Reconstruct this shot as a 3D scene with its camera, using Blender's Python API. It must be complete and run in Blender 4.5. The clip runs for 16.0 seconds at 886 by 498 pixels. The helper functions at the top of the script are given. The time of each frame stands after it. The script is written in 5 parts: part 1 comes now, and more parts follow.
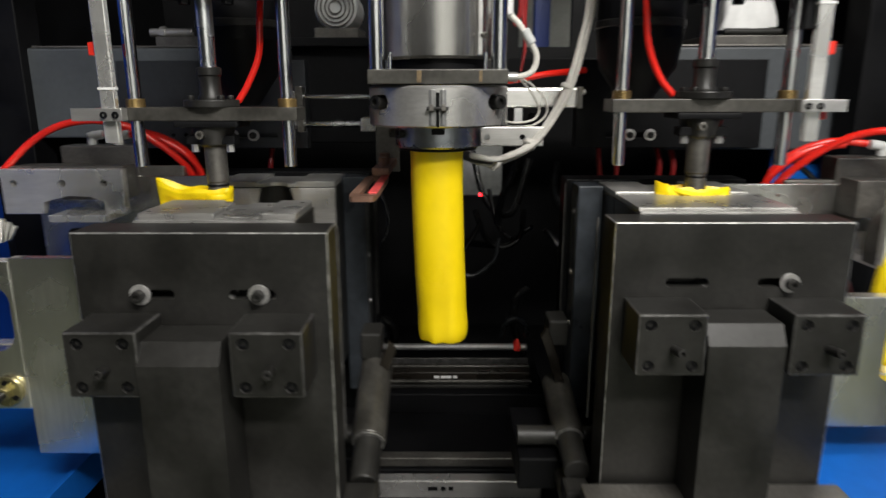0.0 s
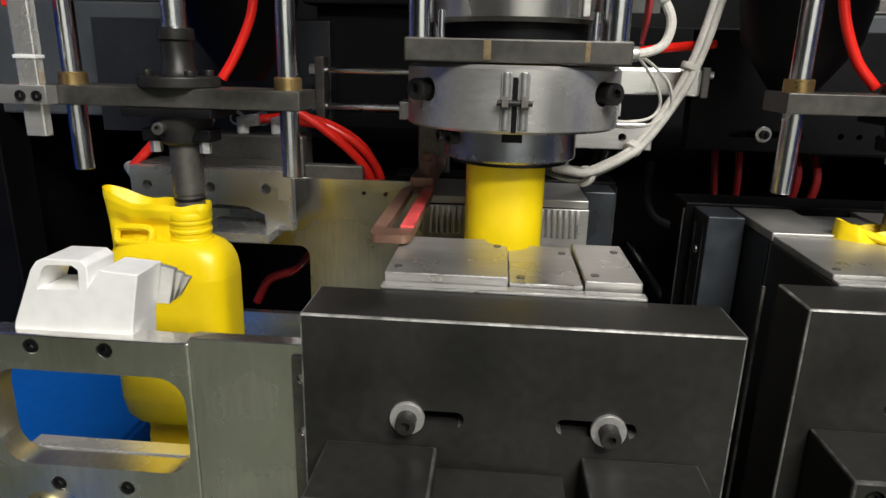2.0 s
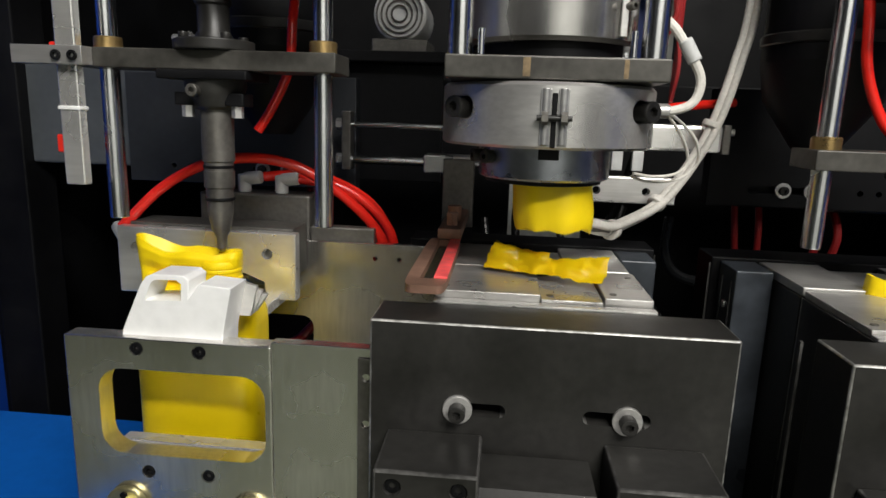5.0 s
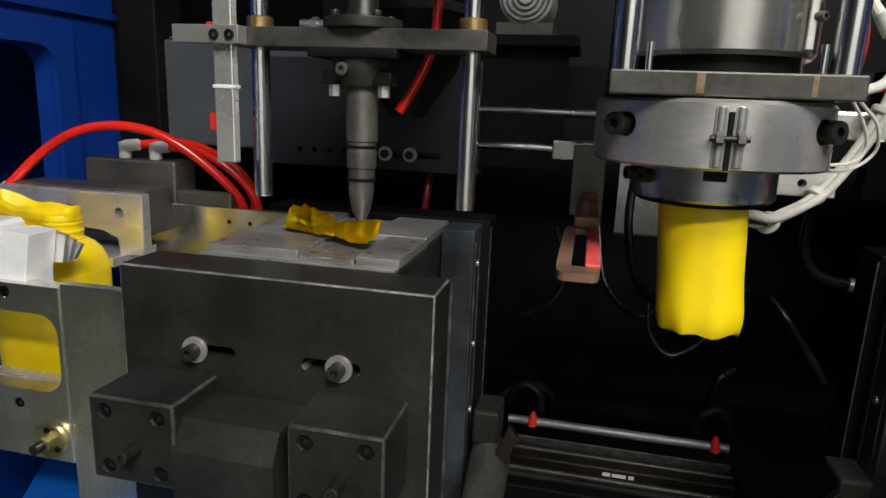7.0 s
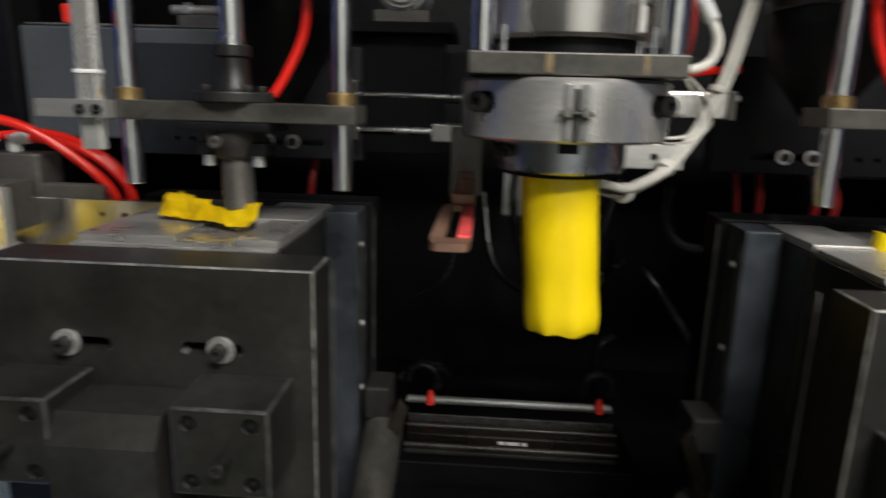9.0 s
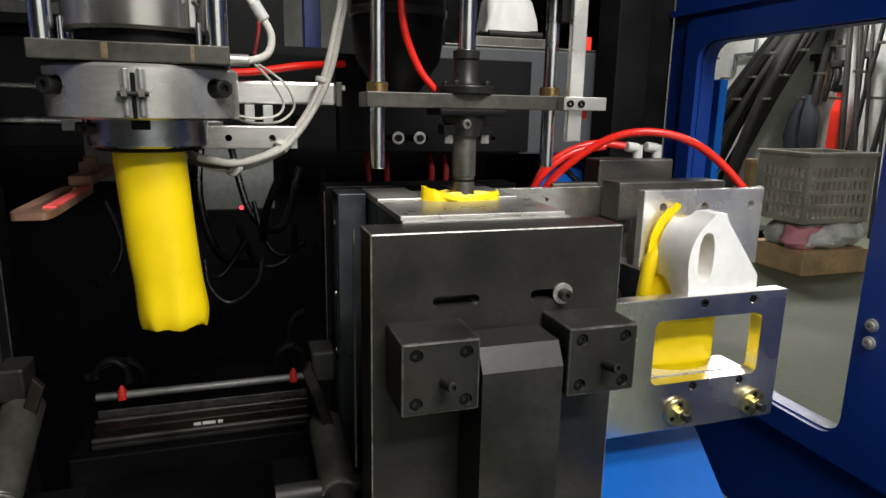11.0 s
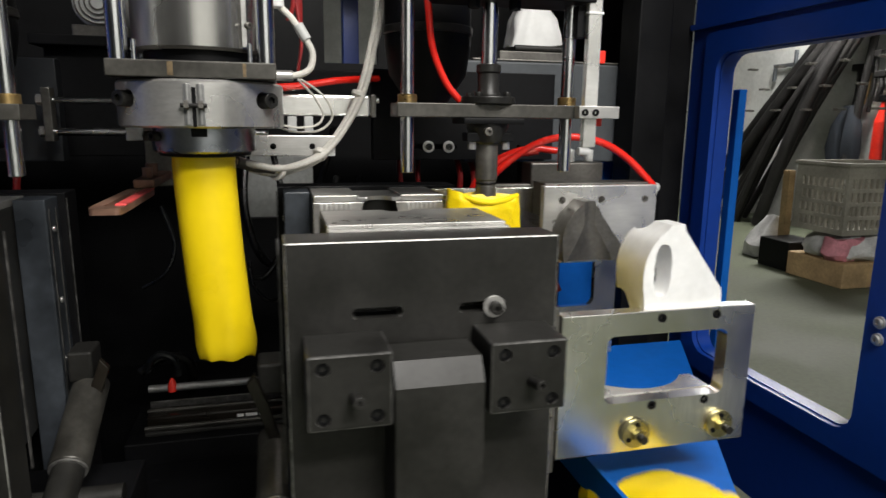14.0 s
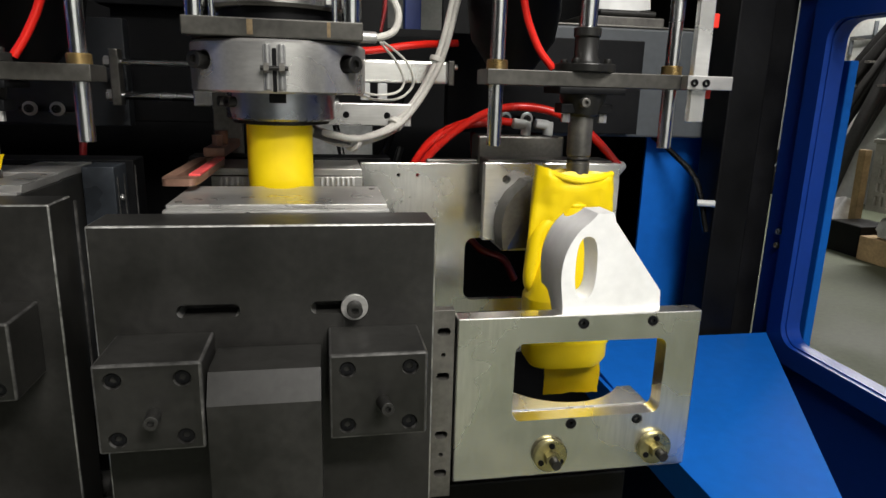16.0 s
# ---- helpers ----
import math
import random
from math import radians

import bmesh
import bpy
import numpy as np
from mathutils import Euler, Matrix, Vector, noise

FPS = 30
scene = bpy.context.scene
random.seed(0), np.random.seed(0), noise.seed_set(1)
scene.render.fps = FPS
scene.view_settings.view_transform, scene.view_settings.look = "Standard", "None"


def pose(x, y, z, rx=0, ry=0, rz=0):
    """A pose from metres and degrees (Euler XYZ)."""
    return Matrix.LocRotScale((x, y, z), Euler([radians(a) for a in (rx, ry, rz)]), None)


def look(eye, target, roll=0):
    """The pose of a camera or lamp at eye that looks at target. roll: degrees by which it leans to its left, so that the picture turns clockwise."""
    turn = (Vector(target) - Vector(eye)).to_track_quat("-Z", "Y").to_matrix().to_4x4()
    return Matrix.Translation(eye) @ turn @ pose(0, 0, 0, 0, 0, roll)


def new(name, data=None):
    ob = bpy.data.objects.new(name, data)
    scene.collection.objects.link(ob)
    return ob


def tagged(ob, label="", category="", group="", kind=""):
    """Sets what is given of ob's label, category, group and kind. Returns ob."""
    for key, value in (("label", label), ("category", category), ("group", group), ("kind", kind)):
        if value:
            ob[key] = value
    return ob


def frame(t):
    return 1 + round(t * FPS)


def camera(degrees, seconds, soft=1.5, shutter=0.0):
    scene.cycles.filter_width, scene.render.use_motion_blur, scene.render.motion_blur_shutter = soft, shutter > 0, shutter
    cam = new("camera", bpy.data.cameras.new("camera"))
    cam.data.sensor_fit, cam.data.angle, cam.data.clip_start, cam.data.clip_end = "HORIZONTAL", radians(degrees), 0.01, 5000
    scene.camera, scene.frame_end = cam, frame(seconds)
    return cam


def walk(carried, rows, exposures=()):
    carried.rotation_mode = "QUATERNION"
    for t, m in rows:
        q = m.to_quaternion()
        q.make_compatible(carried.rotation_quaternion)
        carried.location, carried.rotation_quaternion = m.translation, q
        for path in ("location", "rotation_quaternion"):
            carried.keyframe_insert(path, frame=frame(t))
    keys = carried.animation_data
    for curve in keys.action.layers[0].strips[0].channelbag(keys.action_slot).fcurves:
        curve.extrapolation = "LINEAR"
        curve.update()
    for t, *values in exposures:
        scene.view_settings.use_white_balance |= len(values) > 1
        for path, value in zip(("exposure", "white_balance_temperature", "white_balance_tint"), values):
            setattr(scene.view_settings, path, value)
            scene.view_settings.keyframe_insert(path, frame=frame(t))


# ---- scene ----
cam = camera(69.1, 16.0, 1.5, 0.5)
PATH = [
    (0, (0.017, -1.26, 1.447), (0.003, 0.683, 0.974), -0.1),
    (0.5, (0.068, -1.036, 1.46), (-0.104, 0.886, 0.934), 0.4),
    (1, (-0.015, -0.927, 1.461), (-0.079, 0.999, 0.925), 0.1),
    (1.5, (-0.03, -0.856, 1.467), (-0.154, 1.06, 0.906), 0.8),
    (2, (-0.018, -0.834, 1.464), (-0.167, 1.078, 0.897), 1.4),
    (2.5, (-0.022, -0.83, 1.463), (-0.172, 1.084, 0.901), 1.7),
    (3, (-0.025, -0.827, 1.464), (-0.163, 1.09, 0.912), 1.7),
    (3.5, (-0.031, -0.831, 1.463), (-0.172, 1.099, 0.96), 1.7),
    (6, (-0.093, -0.842, 1.459), (-0.353, 1.1, 1.059), 2.5),
    (6.5, (-0.122, -0.831, 1.448), (-0.49, 1.086, 1.012), 2.4),
    (7, (-0.135, -0.827, 1.443), (-0.555, 1.078, 1.004), 2.3),
    (7.5, (-0.137, -0.831, 1.442), (-0.554, 1.075, 1.001), 2.6),
    (8, (-0.138, -0.832, 1.441), (-0.543, 1.077, 1.0), 2.9),
    (8.5, (-0.134, -0.837, 1.44), (-0.488, 1.079, 0.988), 2.9),
    (9, (-0.099, -0.859, 1.432), (-0.217, 1.085, 0.978), 1.6),
    (9.5, (0.004, -0.906, 1.408), (0.385, 0.997, 0.923), 0.7),
    (10, (0.116, -0.972, 1.412), (0.723, 0.877, 0.952), 1.5),
    (12.5, (0.126, -1.142, 1.406), (0.693, 0.736, 1.015), 0.7),
    (13, (0.123, -1.16, 1.407), (0.681, 0.721, 1.021), 0.8),
    (13.5, (0.12, -1.173, 1.404), (0.656, 0.714, 1.015), 0.7),
    (14, (0.117, -1.175, 1.401), (0.608, 0.724, 1.012), 0.7),
    (14.5, (0.1, -1.166, 1.401), (0.509, 0.752, 1.006), 0.8),
    (15, (0.095, -1.133, 1.395), (0.443, 0.785, 0.947), 1.1),
    (15.5, (0.075, -1.078, 1.398), (0.436, 0.827, 0.907), 1.5),
    (16, (0.065, -1.069, 1.396), (0.424, 0.84, 0.919), 1.6),
]
walk(cam, [(t, look(eye, target, roll)) for t, eye, target, roll in PATH])

# ---------- world and light ----------
world = bpy.data.worlds.new("hall")
scene.world = world
world.use_nodes = True
bgn = world.node_tree.nodes["Background"]
bgn.inputs[0].default_value = (0.75, 0.85, 1.0, 1)
bgn.inputs[1].default_value = 0.004


def hall_lamp(name, x, y, z, sx, sy, watts, aim):
    data = bpy.data.lights.new(name, "AREA")
    data.shape, data.size, data.size_y, data.energy = "RECTANGLE", sx, sy, watts
    data.color = (1.0, 0.97, 0.92)
    ob = new(name, data)
    ob.matrix_world = look((x, y, z), aim)
    return ob


hall_lamp("ceiling_lamp", 0.8, -1.6, 3.3, 1.6, 0.45, 57, (0.2, 0.1, 1.0))
# Lamps added out of view: for the yard wall, mirrored south wall, cabinet behind.
hall_lamp("ceiling_lamp", 6.8, 5.4, 4.1, 0.5, 2.2, 340, (7.3, 5.2, 0))
hall_lamp("ceiling_lamp", 1.3, -3.3, 4.0, 2.2, 0.5, 225, (1.3, -3.6, 0))
hall_lamp("ceiling_lamp", 0.4, 2.5, 3.9, 2.0, 0.4, 30, (0.4, 3.2, 0.6))


# ---------- materials ----------
def material(name, col, rough=0.5, metal=0.0, grain=(40.0, 0.12), stain=(5.0, 0.2), bump=0.1, bump_scale=None, stretch=(1, 1, 1), emit=0.0, spec=0.5, coat=0.0):
    """A surface with grain and stains at two scales in object space."""
    m = bpy.data.materials.new(name)
    m.use_nodes = True
    nt = m.node_tree
    n, l = nt.nodes, nt.links
    b = n["Principled BSDF"]
    b.inputs["Metallic"].default_value = metal
    b.inputs["Specular IOR Level"].default_value = spec
    b.inputs["Coat Weight"].default_value = coat
    tc = n.new("ShaderNodeTexCoord")
    mp = n.new("ShaderNodeMapping")
    mp.inputs["Scale"].default_value = stretch
    l.new(tc.outputs["Object"], mp.inputs["Vector"])
    fine = n.new("ShaderNodeTexNoise")
    fine.inputs["Scale"].default_value, fine.inputs["Detail"].default_value = grain[0], 6
    big = n.new("ShaderNodeTexNoise")
    big.inputs["Scale"].default_value, big.inputs["Detail"].default_value = stain[0], 4
    l.new(mp.outputs[0], fine.inputs["Vector"])
    l.new(tc.outputs["Object"], big.inputs["Vector"])
    val = None
    for tex, amount in ((fine, grain[1]), (big, stain[1])):
        r = n.new("ShaderNodeMapRange")
        r.inputs["From Min"].default_value, r.inputs["From Max"].default_value = 0.3, 0.7
        r.inputs["To Min"].default_value, r.inputs["To Max"].default_value = 1 - amount, 1 + amount
        l.new(tex.outputs["Fac"], r.inputs["Value"])
        if val is None:
            val = r.outputs[0]
        else:
            mu = n.new("ShaderNodeMath")
            mu.operation = "MULTIPLY"
            l.new(val, mu.inputs[0])
            l.new(r.outputs[0], mu.inputs[1])
            val = mu.outputs[0]
    mix = n.new("ShaderNodeVectorMath")
    mix.operation = "SCALE"
    mix.inputs[0].default_value = col
    l.new(val, mix.inputs["Scale"])
    l.new(mix.outputs[0], b.inputs["Base Color"])
    rr = n.new("ShaderNodeMapRange")
    rr.inputs["From Min"].default_value, rr.inputs["From Max"].default_value = 0.3, 0.7
    rr.inputs["To Min"].default_value, rr.inputs["To Max"].default_value = max(rough - 0.1, 0.03), min(rough + 0.12, 1)
    l.new(big.outputs["Fac"], rr.inputs["Value"])
    l.new(rr.outputs[0], b.inputs["Roughness"])
    if bump:
        bp = n.new("ShaderNodeBump")
        bp.inputs["Strength"].default_value, bp.inputs["Distance"].default_value = bump, 0.001
        l.new(fine.outputs["Fac"], bp.inputs["Height"])
        l.new(bp.outputs[0], b.inputs["Normal"])
    if emit:
        b.inputs["Emission Color"].default_value = (*col, 1)
        b.inputs["Emission Strength"].default_value = emit
    return m


BLACKENED = material("blackened_steel", (0.017, 0.0165, 0.0152), 0.4, 0.0, (90, 0.22), (7, 0.5), 0.14, spec=0.36)
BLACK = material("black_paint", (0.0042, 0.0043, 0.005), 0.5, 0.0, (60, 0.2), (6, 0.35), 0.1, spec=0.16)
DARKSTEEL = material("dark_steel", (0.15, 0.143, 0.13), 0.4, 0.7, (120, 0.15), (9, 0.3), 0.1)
STEEL = material("ground_steel", (0.58, 0.57, 0.555), 0.33, 0.75, (80, 0.08), (8, 0.22), 0.06, stretch=(0.2, 3, 3))
CHROME = material("chrome", (0.76, 0.77, 0.78), 0.22, 1.0, (90, 0.04), (6, 0.06), 0.0)
ALU = material("milled_aluminium", (0.84, 0.83, 0.80), 0.28, 0.78, (70, 0.05), (9, 0.12), 0.05, stretch=(0.3, 2, 2))
ALUPLATE = material("brushed_plate", (0.78, 0.765, 0.735), 0.24, 0.97, (60, 0.07), (6, 0.2), 0.07, stretch=(3, 3, 0.3))
JAWMET = material("bright_jaw_aluminium", (0.95, 0.95, 0.94), 0.36, 0.15, (60, 0.04), (9, 0.06), 0.05)
YELLOW = material("yellow_plastic", (0.90, 0.66, 0.006), 0.36, 0.0, (30, 0.03), (9, 0.05), 0.08, spec=0.4)
BLUE = material("blue_enamel", (0.004, 0.036, 0.25), 0.35, 0.0, (50, 0.05), (3, 0.15), 0.04)
BRIGHTBLUE = material("bright_blue_sheet", (0.002, 0.105, 0.46), 0.68, 0.0, (40, 0.05), (3, 0.1), 0.04, spec=0.2)
GREYPAINT = material("dark_grey_paint", (0.062, 0.069, 0.076), 0.5, 0.0, (60, 0.08), (4, 0.18), 0.06)
REDHOSE = material("red_hose", (0.75, 0.02, 0.012), 0.22, 0.0, (30, 0.05), (8, 0.1), 0.0)
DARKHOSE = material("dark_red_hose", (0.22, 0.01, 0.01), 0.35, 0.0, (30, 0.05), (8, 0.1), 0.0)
REDPAINT = material("red_plastic", (0.8, 0.03, 0.015), 0.4, 0.0, (30, 0.05), (8, 0.1), 0.0)
BRASS = material("brass", (0.45, 0.31, 0.13), 0.32, 0.9, (80, 0.1), (20, 0.2), 0.05)
ZINC = material("yellow_zinc", (0.42, 0.38, 0.2), 0.3, 0.9, (80, 0.12), (30, 0.3), 0.05)
CABLE = material("white_cable_sleeve", (0.62, 0.6, 0.55), 0.7, 0.0, (200, 0.1), (10, 0.18), 0.3)
FITTING = material("pale_grey_plastic", (0.55, 0.56, 0.55), 0.4, 0.0, (50, 0.06), (20, 0.15), 0.05)
COPPER = material("brown_knife_holder", (0.30, 0.17, 0.12), 0.5, 0.4, (60, 0.15), (12, 0.3), 0.1)
REDREFLECT = material("red_slot_reflection", (0.85, 0.10, 0.10), 0.4, 0.0, (60, 0.08), (30, 0.2), 0.05)
CONCRETE = material("green_grey_floor", (0.098, 0.112, 0.072), 0.65, 0.0, (30, 0.12), (1.2, 0.25), 0.2)
BLOCKWALL = material("whitewashed_wall", (0.56, 0.57, 0.55), 0.85, 0.0, (20, 0.08), (1.5, 0.2), 0.5)
PIPEMAT = material("rusty_dark_pipe", (0.017, 0.016, 0.016), 0.6, 0.2, (40, 0.25), (5, 0.5), 0.2)
CRATEMAT = material("beige_crate_plastic", (0.29, 0.275, 0.235), 0.6, 0.0, (40, 0.08), (5, 0.25), 0.1)
SACK = material("white_sack", (0.6, 0.6, 0.6), 0.7, 0.0, (60, 0.1), (8, 0.25), 0.4)
CARD = material("brown_board", (0.42, 0.29, 0.15), 0.8, 0.0, (40, 0.12), (5, 0.25), 0.2)
WORN = material("worn_bright_edge", (0.38, 0.375, 0.36), 0.38, 0.75, (150, 0.3), (40, 0.5), 0.1)
WORNDARK = material("worn_dark_edge", (0.085, 0.083, 0.08), 0.4, 0.5, (150, 0.3), (40, 0.5), 0.1)
INNERWALL = material("dark_blued_wall", (0.046, 0.053, 0.063), 0.35, 0.2, (60, 0.15), (8, 0.5), 0.08)
RUSTRAIL = material("oily_brown_rail", (0.016, 0.013, 0.010), 0.25, 0.2, (50, 0.3), (6, 0.5), 0.1)
GLOSSHOSE = material("oily_black_hose", (0.004, 0.004, 0.004), 0.24, 0.0, (60, 0.2), (9, 0.3), 0.15, spec=0.28)
OXIDE = material("oxidised_steel", (0.062, 0.059, 0.052), 0.42, 0.35, (90, 0.2), (14, 0.4), 0.1)
RINGBLUE = material("faintly_blued_ring", (0.40, 0.42, 0.46), 0.3, 0.85, (60, 0.1), (10, 0.3), 0.06)
# Stretched grain paints the dark vertical streaks that the barrel reflects.
BARREL = material("barrel_steel_reflections", (0.52, 0.51, 0.49), 0.26, 0.92, (14, 0.16), (5, 0.25), 0.03, stretch=(3, 3, 0.25))
GROUND = material("fine_ground_steel", (0.5, 0.49, 0.47), 0.33, 0.75, (90, 0.1), (9, 0.25), 0.05, stretch=(0.2, 3, 3))
DULL = material("dull_grey_steel", (0.33, 0.33, 0.325), 0.48, 0.7, (100, 0.12), (12, 0.2), 0.06)
GREYHOSE = material("grey_oily_hose", (0.010, 0.011, 0.012), 0.25, 0.0, (60, 0.2), (9, 0.3), 0.1, spec=0.3)
STRAW = material("heat_tinted_steel", (0.30, 0.22, 0.13), 0.4, 0.7, (120, 0.2), (30, 0.4), 0.05)
PINKSACK = material("pink_printed_sack", (0.62, 0.25, 0.30), 0.7, 0.0, (60, 0.1), (8, 0.25), 0.3)
PLATE_LIT = material("mounting_plate_lit", (0.017, 0.019, 0.022), 0.42, 0.0, (60, 0.15), (4, 0.35), 0.08)
CLOTH = material("dark_blue_cloth", (0.016, 0.021, 0.03), 0.9, 0.0, (80, 0.2), (9, 0.3), 0.4)
WHITEPAINT = material("white_paint", (0.75, 0.75, 0.74), 0.5, 0.0, (40, 0.05), (6, 0.12), 0.05)


# ---------- mesh helpers ----------
def bm_box(x0, x1, y0, y1, z0, z1, bevel=0.0, bm=None):
    own = bmesh.new()
    bmesh.ops.create_cube(own, size=1)
    for v in own.verts:
        v.co = Vector((x0 + (v.co.x + 0.5) * (x1 - x0), y0 + (v.co.y + 0.5) * (y1 - y0), z0 + (v.co.z + 0.5) * (z1 - z0)))
    if bevel:
        bmesh.ops.bevel(own, geom=own.edges[:], offset=bevel, segments=2, affect="EDGES", profile=0.5)
    return joined(bm, own)


def joined(bm, own):
    if bm is None:
        return own
    me = bpy.data.meshes.new("t")
    own.to_mesh(me)
    bm.from_mesh(me)
    bpy.data.meshes.remove(me)
    own.free()
    return bm


def bm_cyl(p0, p1, r0, r1=None, seg=28, bevel=0.0, bm=None):
    """A cylinder or cone from p0 to p1."""
    r1 = r0 if r1 is None else r1
    a, b = Vector(p0), Vector(p1)
    own = bmesh.new()
    bmesh.ops.create_cone(own, cap_ends=True, segments=seg, radius1=r0, radius2=r1, depth=(b - a).length)
    if bevel:
        rims = [e for e in own.edges if abs(e.verts[0].co.z - e.verts[1].co.z) < 1e-6]
        bmesh.ops.bevel(own, geom=rims, offset=bevel, segments=2, affect="EDGES", profile=0.5)
    turn = (b - a).to_track_quat("Z", "Y").to_matrix().to_4x4()
    own.transform(Matrix.Translation((a + b) / 2) @ turn)
    return joined(bm, own)


def bm_lathe(profile, seg=40, at=(0, 0, 0), squash=(1, 1), bm=None):
    """Profile of (radius, z) turned about z."""
    own = bmesh.new()
    rings = []
    for r, z in profile:
        rings.append([own.verts.new((at[0] + squash[0] * r * math.cos(2 * math.pi * k / seg), at[1] + squash[1] * r * math.sin(2 * math.pi * k / seg), at[2] + z)) for k in range(seg)])
    for a, b in zip(rings, rings[1:]):
        for k in range(seg):
            own.faces.new((a[k], a[(k + 1) % seg], b[(k + 1) % seg], b[k]))
    own.faces.new(list(reversed(rings[0])))
    own.faces.new(rings[-1])
    return joined(bm, own)


def smooth_path(points, steps=10):
    pts = [Vector(p) for p in points]
    pts = [2 * pts[0] - pts[1], *pts, 2 * pts[-1] - pts[-2]]
    out = []
    for a, b, c, d in zip(pts, pts[1:], pts[2:], pts[3:]):
        for s in range(steps):
            t = s / steps
            out.append(0.5 * (2 * b + (c - a) * t + (2 * a - 5 * b + 4 * c - d) * t * t + (3 * b - a - 3 * c + d) * t ** 3))
    return out + [pts[-2]]


def bm_tube(points, r, seg=12, steps=10, bm=None):
    """A round tube along a smooth path through the points."""
    path = smooth_path(points, steps) if steps > 1 else [Vector(p) for p in points]
    own = bmesh.new()
    rings, side = [], None
    for k, p in enumerate(path):
        ahead = (path[min(k + 1, len(path) - 1)] - path[max(k - 1, 0)]).normalized()
        side = ahead.orthogonal().normalized() if side is None else (side - ahead * side.dot(ahead)).normalized()
        up = ahead.cross(side)
        rings.append([own.verts.new(p + r * (math.cos(2 * math.pi * j / seg) * side + math.sin(2 * math.pi * j / seg) * up)) for j in range(seg)])
    for a, b in zip(rings, rings[1:]):
        for j in range(seg):
            own.faces.new((a[j], a[(j + 1) % seg], b[(j + 1) % seg], b[j]))
    own.faces.new(list(reversed(rings[0])))
    own.faces.new(rings[-1])
    return joined(bm, own)


def bm_prism(outline, y0, y1, bevel=0.0, bm=None):
    """An outline of (x, z) drawn out from y0 to y1."""
    own = bmesh.new()
    f = own.faces.new([own.verts.new((x, y0, z)) for x, z in outline])
    got = bmesh.ops.extrude_face_region(own, geom=[f])
    for v in got["geom"]:
        if isinstance(v, bmesh.types.BMVert):
            v.co.y = y1
    bmesh.ops.recalc_face_normals(own, faces=own.faces[:])
    if bevel:
        bmesh.ops.bevel(own, geom=own.edges[:], offset=bevel, segments=2, affect="EDGES", profile=0.5)
    return joined(bm, own)


def rounded(x0, x1, z0, z1, r, k=6):
    pts = []
    for cx, cz, a in ((x1 - r, z1 - r, 0), (x0 + r, z1 - r, 90), (x0 + r, z0 + r, 180), (x1 - r, z0 + r, 270)):
        for s in range(k + 1):
            t = radians(a + 90 * s / k)
            pts.append((cx + r * math.cos(t), cz + r * math.sin(t)))
    return pts


def cut(bm, cutters):
    """The body less the cutters, as a new bmesh."""
    obs = []
    for b in (bm, *cutters):
        me = bpy.data.meshes.new("t")
        b.to_mesh(me)
        b.free()
        obs.append(new("t", me))
    for c in obs[1:]:
        mod = obs[0].modifiers.new("cut", "BOOLEAN")
        mod.object, mod.operation, mod.solver = c, "DIFFERENCE", "EXACT"
    deps = bpy.context.evaluated_depsgraph_get()
    out = bmesh.new()
    out.from_mesh(obs[0].evaluated_get(deps).to_mesh())
    for o in obs:
        me = o.data
        bpy.data.objects.remove(o)
        bpy.data.meshes.remove(me)
    return out


def mesh_of(name, bm, mat, angle=35, edge_mat=None):
    bmesh.ops.recalc_face_normals(bm, faces=bm.faces[:])
    me = bpy.data.meshes.new(name)
    for f in bm.faces:
        f.smooth = True
    for e in bm.edges:
        if len(e.link_faces) == 2:
            a, (f, g) = e.calc_face_angle(0), e.link_faces
            small, large = sorted((f.calc_area(), g.calc_area()))
            if a > radians(angle) or (a > radians(4) and large > 5 * small and large > 4e-5):
                e.smooth = False
    if edge_mat:
        for f in bm.faces:
            if max(abs(c) for c in f.normal) < 0.985 and f.calc_area() < 0.002:
                f.material_index = 1
    bm.to_mesh(me)
    bm.free()
    me.materials.append(mat)
    if edge_mat:
        me.materials.append(edge_mat)
    return me


def part(name, bm, mat, parent, label="", edge_mat=None):
    ob = new(name, mesh_of(name, bm, mat, 35, edge_mat))
    ob.parent = parent
    if label:
        tagged(ob, label)
    return ob


def thing(name, label, category, group="", at=(0, 0, 0), kind=""):
    ob = new(name)
    ob.empty_display_size = 0.05
    ob.location = at
    return tagged(ob, label, category, group, kind)


def solid(name, bm, mat, label, category="", group="", kind=""):
    return tagged(new(name, mesh_of(name, bm, mat)), label, category, group, kind)


def cap_screw(parent, p, d, r=0.009, name="screw", mat=None, length=0.012, washer=0.0):
    """A socket head screw at p, whose head points along d."""
    p, d = Vector(p), Vector(d).normalized()
    body = bm_cyl(p, p + d * length, r, seg=20, bevel=r * 0.12)
    hole = bm_cyl(p + d * (length - 0.006), p + d * (length + 0.004), r * 0.52, seg=6)
    head = part(name, cut(body, [hole]), mat or BLACKENED, parent)
    if washer:
        part("washer", bm_cyl(p - d * 0.001, p + d * 0.004, washer, seg=28, bevel=0.0008), STEEL, head, "bright steel washer")
    return head


def span(side, a, b):
    return min(side * a, side * b), max(side * a, side * b)


